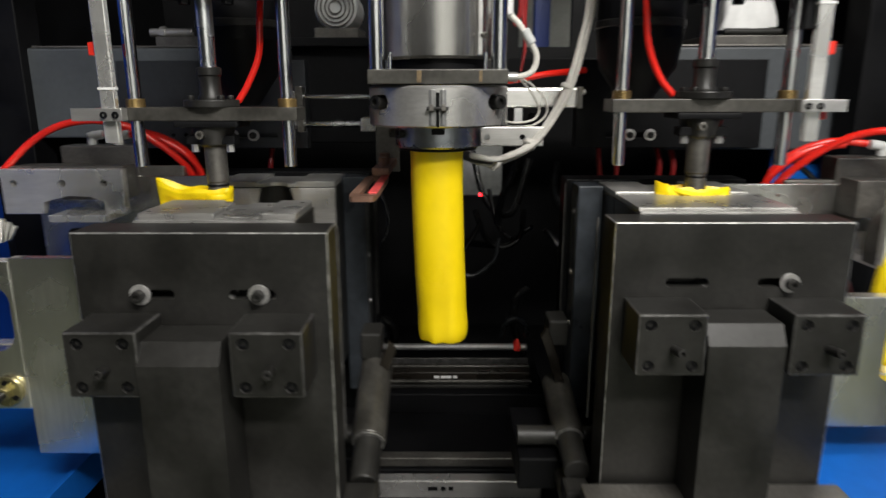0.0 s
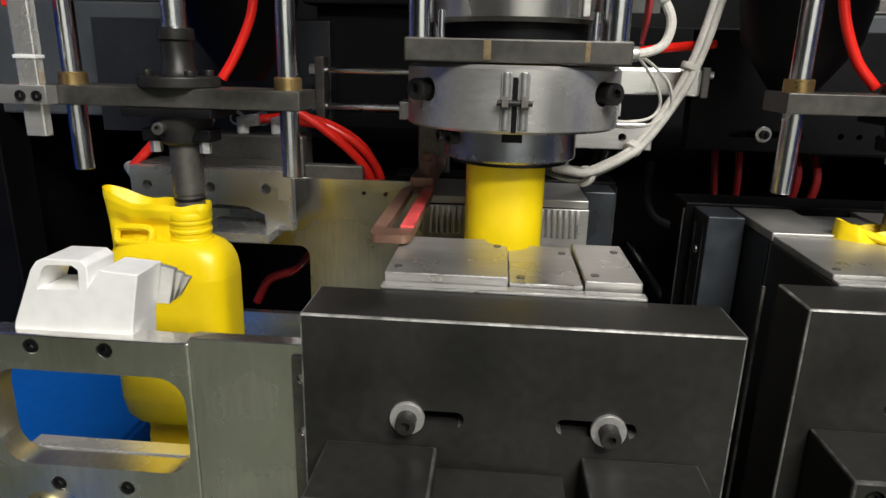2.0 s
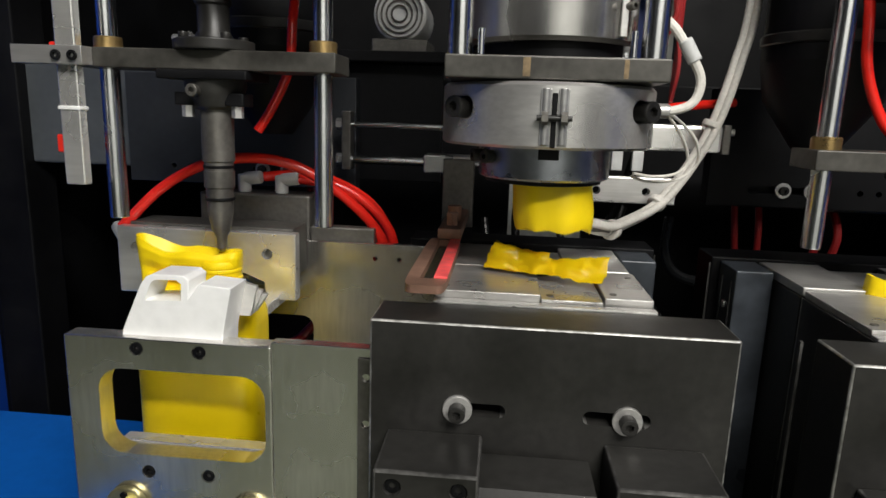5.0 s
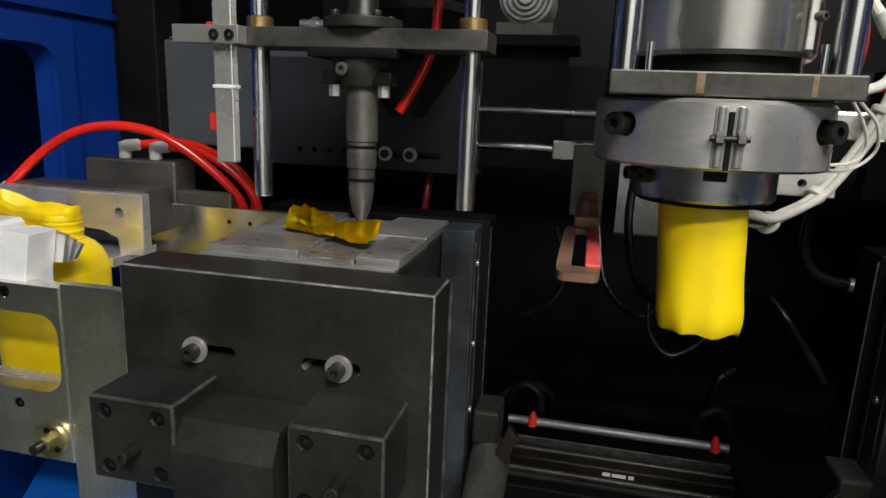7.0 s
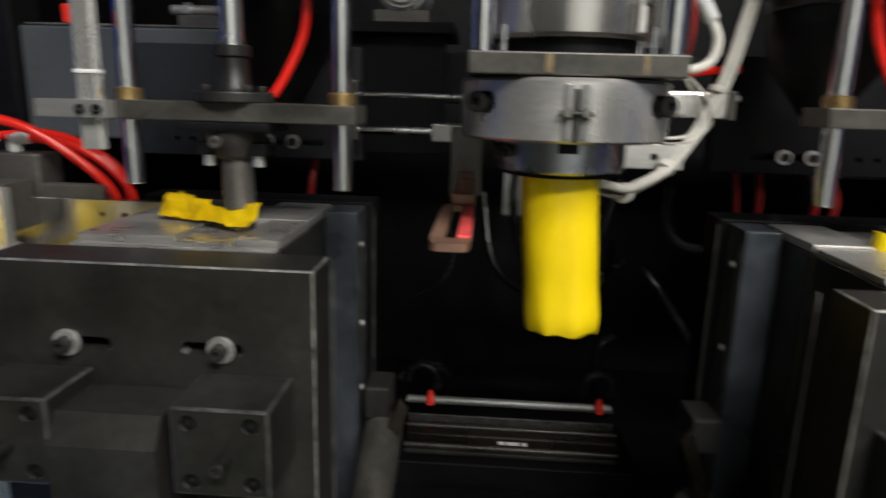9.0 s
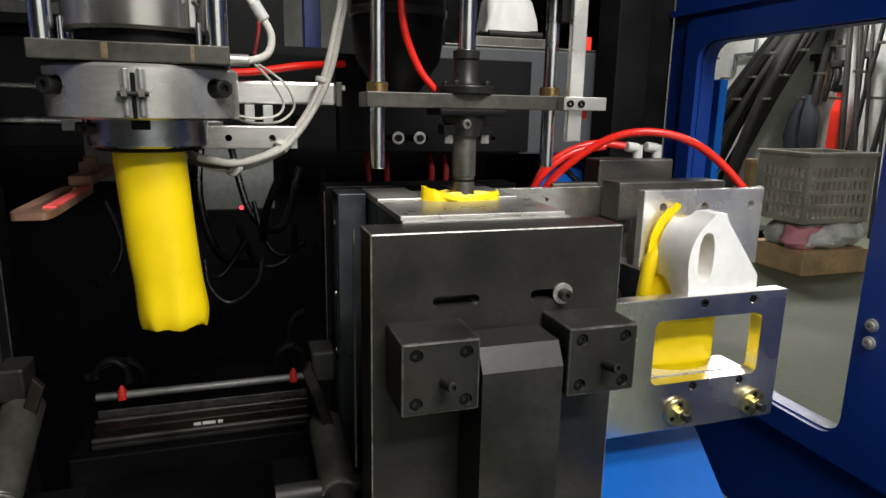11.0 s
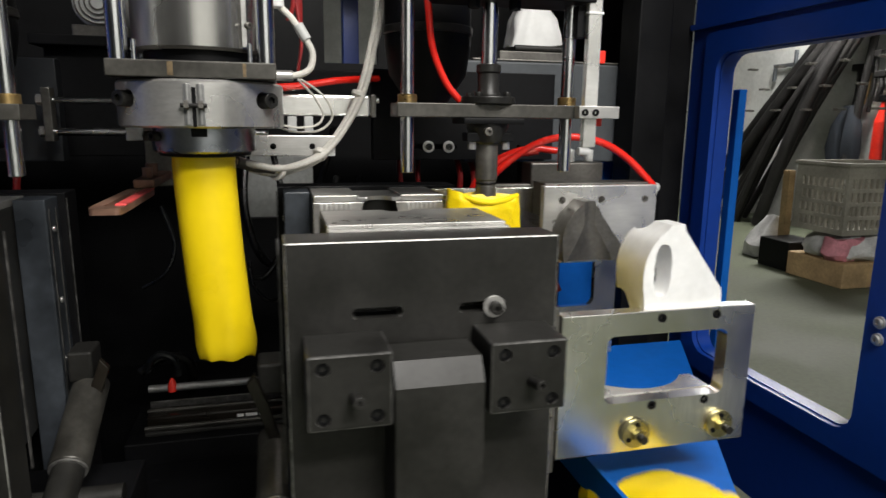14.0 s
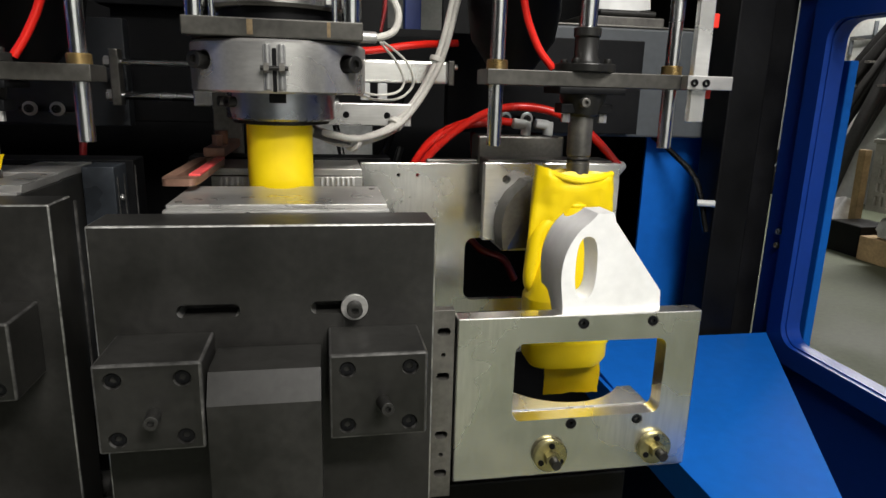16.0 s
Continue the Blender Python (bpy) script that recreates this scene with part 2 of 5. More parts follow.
def bm_loft(sections, n=40, bm=None):
    """Sections of (z, cx, cy, half x, half y, power) joined into one skin; power 2 is an ellipse, more is squarer."""
    own = bmesh.new()
    rings = []
    for z, cx, cy, wx, wy, p in sections:
        ring = []
        for k in range(n):
            a = 2 * math.pi * k / n
            c, s = math.cos(a), math.sin(a)
            ring.append(own.verts.new((cx + wx * math.copysign(abs(c) ** (2 / p), c), cy + wy * math.copysign(abs(s) ** (2 / p), s), z)))
        rings.append(ring)
    for a, b in zip(rings, rings[1:]):
        for k in range(n):
            own.faces.new((a[k], a[(k + 1) % n], b[(k + 1) % n], b[k]))
    own.faces.new(list(reversed(rings[0])))
    own.faces.new(rings[-1])
    return joined(bm, own)


def bm_sheet(outline, thick, wave=0.004, seed=0.0, cells=26):
    """A crumpled thin sheet in the xz plane within an outline of (x, z)."""
    xs, zs = [p[0] for p in outline], [p[1] for p in outline]
    x0, x1, z0, z1 = min(xs), max(xs), min(zs), max(zs)

    def inside(x, z):
        hit = False
        for (ax, az), (bx, bz) in zip(outline, outline[1:] + outline[:1]):
            if (az > z) != (bz > z) and x < (bx - ax) * (z - az) / (bz - az) + ax:
                hit = not hit
        return hit

    own = bmesh.new()
    grid = {}
    for i in range(cells + 1):
        for j in range(cells + 1):
            x, z = x0 + (x1 - x0) * i / cells, z0 + (z1 - z0) * j / cells
            w = noise.noise(Vector((x * 26 + seed, seed, z * 26))) + 0.5 * noise.noise(Vector((x * 60, seed, z * 60)))
            grid[i, j] = (x + 0.0025 * noise.noise(Vector((x * 70, 3, z * 70))), wave * w, z + 0.003 * noise.noise(Vector((x * 60, 9 + seed, z * 60))))
    verts = {}
    for i in range(cells):
        for j in range(cells):
            if inside(x0 + (x1 - x0) * (i + 0.5) / cells, z0 + (z1 - z0) * (j + 0.5) / cells):
                own.faces.new([verts.setdefault(k, own.verts.new(grid[k])) if k not in verts else verts[k] for k in ((i, j), (i + 1, j), (i + 1, j + 1), (i, j + 1))])
    bmesh.ops.solidify(own, geom=own.faces[:], thickness=thick)
    return own


# ---------- the hall ----------
solid("floor", bm_box(-6, 8, -5, 11, -0.1, 0.0), CONCRETE, "worn green-grey painted concrete workshop floor", kind="structure")
solid("wall_north", bm_box(-6, 7.58, 10.8, 11.0, 0, 4.2), BLOCKWALL, "whitewashed block wall of the workshop", kind="structure")
# South and west walls are unseen; bright and dark colours shape the plates' reflections.
solid("wall_south", bm_box(-0.6, 3.5, -5.2, -5.0, 0, 4.2), BLOCKWALL, "whitewashed block wall of the workshop", kind="structure")
solid("wall_south_east", bm_box(3.501, 7.58, -5.2, -5.0, 0, 4.2), GREYPAINT, "unseen wall coloured dark to darken reflections", kind="structure")
solid("wall_south_west", bm_box(-6, -0.601, -5.2, -5.0, 0, 4.2), GREYPAINT, "unseen wall coloured dark to darken reflections", kind="structure")
solid("wall_west", bm_box(-6.2, -6, -5.2, 11.0, 0, 4.2), GREYPAINT, "unseen wall coloured dark to darken reflections", kind="structure")
wall_east = solid("wall_east", bm_box(7.58, 7.78, -5.2, 11.0, 0, 4.2), BLOCKWALL, "whitewashed block wall with open joints", kind="structure")
solid("ceiling", bm_box(-6.2, 8, -5.2, 11.0, 4.2, 4.4), GREYPAINT, "dim grey workshop ceiling", kind="structure")

# ---------- machine body ----------
frame_ob = thing("machine_frame", "black painted steel frame of a blow moulding machine", "machine frame")
# Black sheet added to stand for the machine's dark depth, with two openings.
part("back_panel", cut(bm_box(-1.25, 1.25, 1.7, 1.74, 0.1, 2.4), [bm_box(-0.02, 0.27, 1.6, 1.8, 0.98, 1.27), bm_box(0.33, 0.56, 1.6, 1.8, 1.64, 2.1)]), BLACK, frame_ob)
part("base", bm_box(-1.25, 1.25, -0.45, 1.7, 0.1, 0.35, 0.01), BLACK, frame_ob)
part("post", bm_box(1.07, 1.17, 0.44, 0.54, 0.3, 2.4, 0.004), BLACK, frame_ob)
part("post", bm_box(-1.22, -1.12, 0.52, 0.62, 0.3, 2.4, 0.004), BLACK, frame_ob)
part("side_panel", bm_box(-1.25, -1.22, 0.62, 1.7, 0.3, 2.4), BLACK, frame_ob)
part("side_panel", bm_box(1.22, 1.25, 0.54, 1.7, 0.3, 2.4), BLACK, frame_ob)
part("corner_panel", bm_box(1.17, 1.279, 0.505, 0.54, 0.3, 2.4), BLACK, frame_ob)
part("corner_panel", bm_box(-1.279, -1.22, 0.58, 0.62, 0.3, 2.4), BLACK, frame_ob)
# Added roof, out of view, keeps overhead light from the cavity.
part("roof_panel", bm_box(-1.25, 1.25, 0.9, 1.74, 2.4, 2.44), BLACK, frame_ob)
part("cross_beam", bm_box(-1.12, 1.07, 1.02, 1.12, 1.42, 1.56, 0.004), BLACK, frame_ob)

for sx, g0, g1 in ((-1, 0.36, 1.13), (1, 0.36, 1.19)):
    box_ob = thing("drive_box", "dark grey painted steel box behind the blow pins", "machine box", "drive boxes")
    xa, xb = span(sx, g0 + 0.26, g1)
    part("housing", bm_box(xa, xb, 0.55, 0.85, 1.29 if sx > 0 else 1.325, 1.565, 0.006), GREYPAINT, box_ob)
    part("lid_edge", bm_box(xa + 0.02, xb - 0.02, 0.552, 0.84, 1.5655, 1.571, 0.002), DARKSTEEL, box_ob)
    xa, xb = span(sx, 0.36, 0.86)
    mount = thing("mounting_plate", "black steel mounting plate with bolts and a row of holes", "plate", "mounting plates")
    holes = [bm_cyl((sx * (0.655 + 0.035 * k), 0.48, 1.335), (sx * (0.655 + 0.035 * k), 0.6, 1.335), 0.006, seg=12) for k in range(4)]
    holes.append(bm_prism(rounded(*span(sx, 0.44, 0.585), 1.328, 1.342, 0.0065), 0.48, 0.525))
    # Left plate lighter, right black: their unequal light is put into the colour.
    part("plate", cut(bm_box(xa, xb, 0.50, 0.54, 1.30, 1.53, 0.002), holes), PLATE_LIT if sx < 0 else BLACK, mount)
    for bx in (0.507, 0.562):
        cap_screw(mount, (sx * bx, 0.50, 1.335), (0, -1, 0), 0.009, "bolt", BLACKENED, 0.012, 0.0155)
    drum = thing("air_cylinder", "black pneumatic cylinder with a coned end behind the pin", "cylinder", "air cylinders")
    part("tube", bm_lathe([(0.03, 1.42), (0.085, 1.50), (0.095, 1.56), (0.095, 2.2)], 40, (sx * 0.45, 0.27, 0)), BLACK, drum)
    part("end_ring", bm_lathe([(0.097, 1.585), (0.099, 1.587), (0.099, 1.60), (0.097, 1.602)], 40, (sx * 0.45, 0.27, 0)), BLACKENED, drum)

# seen through the openings at the back
solid("grey_cabinet", bm_box(-0.9, 0.9, 3.3, 3.7, 0.005, 1.55, 0.01), FITTING, "pale grey steel cabinet behind the machine", "cabinet")
solid("blue_post", bm_box(0.46, 0.54, 2.2, 2.28, 0.005, 2.6, 0.004), BLUE, "dark blue steel post behind the machine", "post")

# motors on the boxes
mot = thing("white_motor", "white covered motor on a dark base plate", "motor")
cover = bm_loft([(1.622, 0.88, 0.72, 0.085, 0.06, 4), (1.65, 0.88, 0.72, 0.083, 0.06, 4), (1.70, 0.875, 0.72, 0.066, 0.055, 3), (1.735, 0.87, 0.72, 0.045, 0.04, 3)], 48)
for v in cover.verts:
    v.co += 0.012 * noise.noise_vector(v.co * 30)
part("cover", cover, WHITEPAINT, mot, "white crumpled plastic cover")
part("base_plate", bm_box(0.74, 0.97, 0.62, 0.83, 1.572, 1.60, 0.003), DARKSTEEL, mot)
part("shaft", bm_cyl((0.80, 0.66, 1.613), (0.96, 0.66, 1.613), 0.009, seg=16), BLACKENED, mot)
fan = thing("fan_motor", "grey electric motor with a round fan grille", "motor")
part("casing", bm_cyl((-0.305, 0.70, 1.685), (-0.305, 0.86, 1.685), 0.062, seg=36, bevel=0.008), FITTING, fan)
for r in (0.018, 0.03, 0.042, 0.053):
    part("grille_ring", bm_tube([(-0.305 + r * math.cos(a), 0.695, 1.685 + r * math.sin(a)) for a in [2 * math.pi * k / 24 for k in range(25)]], 0.0022, 6, 1), DARKSTEEL, fan)
part("foot", bm_box(-0.37, -0.24, 0.70, 0.86, 1.60, 1.63, 0.003), DARKSTEEL, fan)
bench = thing("motor_bracket", "dark grey steel bracket below a motor", "bracket")
part("shelf", bm_box(-0.46, -0.18, 0.66, 0.95, 1.575, 1.60, 0.003), BLACK, bench)
part("web", bm_box(-0.44, -0.20, 0.70, 0.72, 1.30, 1.574, 0.003), BLACK, bench)
vl = thing("valve_block", "small valve block with bolts on the grey box", "valve block")
part("block", bm_box(-0.80, -0.68, 0.62, 0.70, 1.572, 1.60, 0.003), DARKSTEEL, vl)
part("fitting", bm_cyl((-0.82, 0.64, 1.612), (-0.70, 0.64, 1.612), 0.011, seg=16, bevel=0.002), STEEL, vl)
part("nut", bm_cyl((-0.79, 0.64, 1.612), (-0.775, 0.64, 1.612), 0.017, seg=6), STEEL, vl)

rail_ob = thing("cross_rail", "round steel bar and slide rails on dark cross beams", "machine rail")
part("round_bar", bm_cyl((-0.30, 0.90, 0.56), (0.30, 0.90, 0.56), 0.0125, seg=20), DULL, rail_ob)
# Thin rods added to draw the brown lines below the round bar.
for y, z, r in ((0.812, 0.524, 0.006), (0.752, 0.496, 0.007)):
    part("polished_rail", bm_cyl((-0.29, y, z), (0.30, y, z), r, seg=20), OXIDE, rail_ob, "thin added rod drawing a brown line below the bar")
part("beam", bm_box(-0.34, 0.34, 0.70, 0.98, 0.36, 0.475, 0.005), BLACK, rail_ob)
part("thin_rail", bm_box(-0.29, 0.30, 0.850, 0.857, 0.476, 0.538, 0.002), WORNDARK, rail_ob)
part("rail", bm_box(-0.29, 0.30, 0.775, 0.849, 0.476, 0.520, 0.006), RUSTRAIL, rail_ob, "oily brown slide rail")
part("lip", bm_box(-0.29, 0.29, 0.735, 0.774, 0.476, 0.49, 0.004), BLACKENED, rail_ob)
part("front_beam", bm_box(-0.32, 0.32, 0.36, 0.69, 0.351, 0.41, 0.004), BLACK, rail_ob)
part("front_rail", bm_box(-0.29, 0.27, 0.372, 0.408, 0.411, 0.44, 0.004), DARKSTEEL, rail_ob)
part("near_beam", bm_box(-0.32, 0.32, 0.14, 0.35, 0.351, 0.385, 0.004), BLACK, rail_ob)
part("near_rail", bm_box(-0.29, 0.27, 0.262, 0.298, 0.386, 0.44, 0.004), STEEL, rail_ob, "worn bright slide rail")
for k, x in enumerate((-0.035, 0.0, 0.02)):
    part("sticker_bar", bm_box(x, x + (0.025 if k == 0 else 0.012), 0.2595, 0.2622, 0.412, 0.422), BLACK, rail_ob, "worn dark sticker bar")
for cx in (-0.23, 0.264):
    part("red_clip", bm_loft([(0.552, cx, 0.895, 0.013, 0.018, 3), (0.575, cx, 0.895, 0.012, 0.015, 3), (0.592, cx, 0.895, 0.005, 0.006, 2)], 14), REDPAINT, rail_ob, "small red plastic clip")
for k, (a, b) in enumerate(((-0.03, -0.01), (-0.006, 0.03), (0.036, 0.05))):
    part("sticker_bar", bm_box(a, b, 0.7725, 0.7752, 0.497, 0.506), WHITEPAINT, rail_ob, "worn white sticker bar")

# dark pipework deep in the machine
for k, (pts, r, mat) in enumerate((
    ([(0.35, 0.72, 1.24), (0.342, 0.70, 1.17), (0.355, 0.68, 1.125), (0.385, 0.67, 1.105), (0.43, 0.66, 1.10)], 0.012, GREYHOSE),
    ([(0.03, 0.72, 1.0), (0.04, 0.7, 0.93), (0.09, 0.69, 0.885), (0.16, 0.7, 0.93), (0.18, 0.72, 1.0)], 0.006, GREYHOSE),
    ([(0.36, 0.95, 0.98), (0.40, 0.92, 0.93), (0.47, 0.90, 0.83), (0.50, 0.90, 0.78)], 0.012, GREYHOSE),
    ([(-0.20, 0.75, 1.16), (-0.17, 0.74, 1.05), (-0.20, 0.73, 0.97), (-0.26, 0.74, 0.93)], 0.006, GREYHOSE),
    ([(-0.30, 0.90, 0.62), (-0.285, 0.89, 0.66), (-0.25, 0.89, 0.675), (-0.215, 0.89, 0.65), (-0.21, 0.9, 0.60)], 0.012, GREYHOSE),
    ([(0.21, 0.90, 0.60), (0.22, 0.89, 0.65), (0.255, 0.89, 0.672), (0.29, 0.89, 0.65), (0.30, 0.9, 0.60)], 0.012, GREYHOSE),
    ([(-0.10, 1.15, 1.15), (-0.06, 1.05, 0.95), (0.05, 1.0, 0.88), (0.14, 1.05, 0.98)], 0.01, GLOSSHOSE),
    ([(0.10, 1.3, 1.3), (0.16, 1.2, 1.05), (0.26, 1.15, 1.0), (0.33, 1.2, 1.2)], 0.012, GLOSSHOSE),
    ([(0.02, 1.3, 1.35), (0.0, 1.22, 1.1), (0.06, 1.2, 0.9), (0.2, 1.25, 0.85)], 0.014, GLOSSHOSE),
    ([(0.45, 0.6, 1.34), (0.44, 0.55, 1.26), (0.46, 0.56, 1.16), (0.52, 0.6, 1.1)], 0.007, DARKHOSE),
    ([(0.50, 0.6, 1.32), (0.49, 0.55, 1.25), (0.50, 0.56, 1.15), (0.54, 0.6, 1.08)], 0.007, DARKHOSE),
    ([(0.60, 0.6, 1.33), (0.61, 0.55, 1.25), (0.60, 0.56, 1.15)], 0.008, DARKHOSE),
    ([(0.64, 0.6, 1.33), (0.65, 0.55, 1.24), (0.63, 0.56, 1.15)], 0.008, DARKHOSE),
    ([(-0.48, 0.6, 1.33), (-0.48, 0.55, 1.25), (-0.5, 0.56, 1.1)], 0.008, DARKHOSE),
    ([(-0.33, 0.95, 0.60), (-0.27, 0.96, 0.64), (-0.21, 0.97, 0.635), (-0.18, 0.98, 0.59), (-0.19, 1.0, 0.5)], 0.017, GLOSSHOSE),
    ([(0.31, 1.0, 0.75), (0.27, 0.98, 0.72), (0.255, 0.97, 0.66), (0.27, 0.97, 0.58), (0.30, 0.97, 0.5)], 0.015, GLOSSHOSE),
    ([(0.12, 1.1, 1.02), (0.16, 1.02, 0.93), (0.22, 1.0, 0.905), (0.28, 1.02, 0.94), (0.30, 1.1, 1.02)], 0.011, GLOSSHOSE),
    ([(0.17, 1.1, 1.1), (0.20, 1.05, 0.98), (0.25, 1.03, 0.93), (0.33, 1.05, 0.97)], 0.008, GLOSSHOSE),
    ([(0.30, 0.93, 1.38), (0.26, 0.92, 1.24), (0.205, 0.93, 1.10), (0.19, 0.95, 1.0)], 0.012, GLOSSHOSE),
    ([(0.96, 0.6, 1.29), (1.0, 0.56, 1.25), (1.045, 0.50, 1.18), (1.06, 0.45, 1.05)], 0.008, GLOSSHOSE),
)):
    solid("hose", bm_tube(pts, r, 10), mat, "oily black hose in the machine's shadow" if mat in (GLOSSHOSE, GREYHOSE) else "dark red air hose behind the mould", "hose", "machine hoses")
solid("pipe_elbow", bm_cyl((0.425, 0.66, 1.10), (0.462, 0.655, 1.098), 0.0165, seg=20, bevel=0.002), DULL, "grey steel pipe fitting behind the mould", "pipe fitting")
solid("hose_clip", bm_cyl((1.03, 0.46, 1.128), (1.07, 0.44, 1.128), 0.009, seg=16, bevel=0.002), FITTING, "pale plastic clip on a black cable", "clip")
solid("indicator", bm_cyl((0.132, 1.0, 1.096), (0.132, 0.99, 1.096), 0.006, seg=12), material("red_led", (1.0, 0.02, 0.03), 0.4, 0, emit=6.0), "small glowing red sensor light", "indicator light")

# ---------- blue guards, trays ----------
SWAP = Matrix(((0, 1, 0, 0), (1, 0, 0, 0), (0, 0, 1, 0), (0, 0, 0, 1)))


def door(sx, name, y1, wy0, wy1, wz0, wz1):
    d = thing(name, "dark blue enamelled machine guard door with a large rounded window", "door", kind="structure")
    x0, x1 = (1.28, 1.32) if sx > 0 else (-1.32, -1.28)
    yn = -0.75 if sx > 0 else -0.36
    body = bm_prism([(yn, 0.45), (y1, 0.45), (y1, 2.3), (yn, 2.3)], x0, x1)
    out = cut(body, [bm_prism(rounded(wy0, wy1, wz0, wz1, 0.05), x0 - 0.02, x1 + 0.02)])
    out.transform(SWAP)
    part("door_leaf", out, BLUE, d)
    xi0, xi1 = (1.265, 1.2795) if sx > 0 else (-1.2795, -1.265)
    rim = cut(bm_prism(rounded(wy0 - (0.30 if sx > 0 else 0.14), wy1 + 0.055, wz0 - 0.055, wz1 + 0.06, 0.02), xi0, xi1), [bm_prism(rounded(wy0 - 0.003, wy1 + 0.003, wz0 - 0.003, wz1 + 0.003, 0.05), xi0 - 0.02, xi1 + 0.02)])
    rim.transform(SWAP)
    part("raised_rim", rim, BLUE, d)
    lip = cut(bm_box(xi0, xi1, yn, y1, wz1 + 0.075, wz1 + 0.09), [])
    part("fold", lip, BLUE, d)
    if sx > 0:
        for z in (1.02, 0.985):
            cap_screw(d, (1.265, wy0 - 0.037, z), (-1, 0, 0), 0.009, "bolt", STEEL, 0.01, 0.013)
        for z in (1.05, 1.012):
            cap_screw(d, (1.279, y1 - 0.055, z), (-1, 0, 0), 0.008, "bolt", STEEL, 0.01, 0.0)
    return d


door(1, "door_1", 0.50, -0.17, 0.368, 0.765, 1.585)
door(-1, "door_2", 0.62, -0.20, 0.38, 0.80, 1.53)
solid("door_post", bm_box(1.39, 1.415, 0.425, 0.455, 0.0, 1.50, 0.003), BRIGHTBLUE, "bright blue square post outside the guard door", "post")
solid("outer_guard", bm_box(-1.75, -1.72, -0.35, 0.9, 0.0, 2.2), BLUE, "dark blue sheet guard beyond the open window", "guard panel")
for sx in (-1, 1):
    tray = thing("chute_tray", "bright blue painted sheet metal bottle chute", "tray", "chute trays")
    xa, xb = span(sx, 0.70, 1.264)
    own = bm_box(xa, xb, -0.62, 0.42, 0.735, 0.745, 0.0015)
    for v in own.verts:
        v.co.z += 0.06 * v.co.y
        if abs(v.co.x) > 1.0:
            v.co.x -= sx * 0.50 * (0.42 - v.co.y)
    part("sheet", own, BRIGHTBLUE, tray)
    xa, xb = span(sx, 0.69, 0.70)
    part("fold", bm_box(xa, xb, -0.62, 0.42, 0.68, 0.75, 0.001), BRIGHTBLUE, tray)
solid("blue_sheet", bm_box(0.955, 1.218, 0.62, 0.63, 0.55, 1.285), BRIGHTBLUE, "bright blue sheet panel at the back of the machine", "panel")
for sx in (-1, 1):
    sl = thing("slide_rail", "black steel slide rail under the take-off fixture", "machine rail", "slide rails")
    xa, xb = span(sx, 0.16, 0.60)
    part("bar", bm_cyl((xa, -0.06, 0.76), (xb, -0.06, 0.76), 0.02, seg=20), BLACKENED, sl)
    part("bed", bm_box(xa, xb, -0.1, 0.12, 0.66, 0.73, 0.004), BLACK, sl)
    part("sticker_bar", bm_box(sx * 0.52 - 0.03, sx * 0.52 + 0.03, -0.0825, -0.0795, 0.756, 0.764), WHITEPAINT, sl, "worn white sticker bar")

# ---------- die head ----------
AX, AY = 0.0, 0.01
PX = -0.004
die = thing("die_head", "machined steel extrusion die head with a clamp ring", "die head")
part("flange", bm_box(-0.122, 0.122, -0.112, 0.132, 1.461, 1.486, 0.002), OXIDE, die, "dark oxidised steel square flange")
for x0, x1 in ((-0.036, -0.028), (0.072, 0.077)):
    part("heat_mark", bm_box(x0, x1, -0.1123, -0.1115, 1.464, 1.484), STRAW, die, "straw coloured heat mark")
part("barrel", bm_lathe([(0.098, 1.505), (0.103, 1.51), (0.103, 2.2)], 64, (AX, AY, 0)), BARREL, die)
part("band_seam", bm_box(0.071, 0.079, -0.070, -0.062, 1.512, 2.1, 0.001), STEEL, die)
cap_screw(die, (0.078, -0.066, 1.545), (0.5, -0.8, 0), 0.005, "latch_screw", DARKSTEEL, 0.012)
part("gap_ring", bm_lathe([(0.088, 1.4865), (0.088, 1.506)], 48, (AX, AY, 0)), BLACK, die)
for cx in (-0.107, 0.107):
    for cy in (-0.085, 0.105):
        part("column", bm_cyl((cx, cy, 1.486), (cx, cy, 2.2), 0.014, seg=24), CHROME, die)
for cx in (-0.083, 0.083):
    part("spacer_rod", bm_cyl((cx, -0.095, 1.486), (cx, -0.095, 1.515), 0.004, seg=12), CHROME, die)
seats = []
for s in (-1, 1):
    seats.append(bm_cyl((s * 0.092, -0.06, 1.430), (s * 0.14, -0.16, 1.430), 0.014, seg=20))
part("clamp_ring", cut(bm_lathe([(0.128, 1.386), (0.132, 1.389), (0.132, 1.455), (0.128, 1.459)], 96, (AX, AY, 0)), seats), STEEL, die)
for s in (-1, 1):
    cap_screw(die, (s * 0.088, -0.045, 1.430), (s * 0.55, -0.83, 0), 0.0125, "clamp_screw", BLACKENED, 0.046)
    part("hinge_pin", bm_cyl((s * 0.0095, -0.120, 1.391), (s * 0.0095, -0.120, 1.452), 0.0052, seg=16, bevel=0.001), DULL, die)
    part("hinge_leaf", bm_box(s * 0.0095 - 0.006, s * 0.0095 + 0.006, -0.1228, -0.112, 1.390, 1.451, 0.001), DULL, die)
part("hinge_gap", bm_box(-0.003, 0.003, -0.1236, -0.119, 1.388, 1.447, 0.001), BLACK, die)
part("cross_screw", bm_cyl((-0.019, -0.127, 1.420), (0.019, -0.127, 1.420), 0.0033, seg=12), BLACKENED, die)
for s in (-1, 1):
    part("nut", bm_cyl((s * 0.007, -0.128, 1.42), (s * 0.014, -0.128, 1.42), 0.007, seg=6), DARKSTEEL, die)
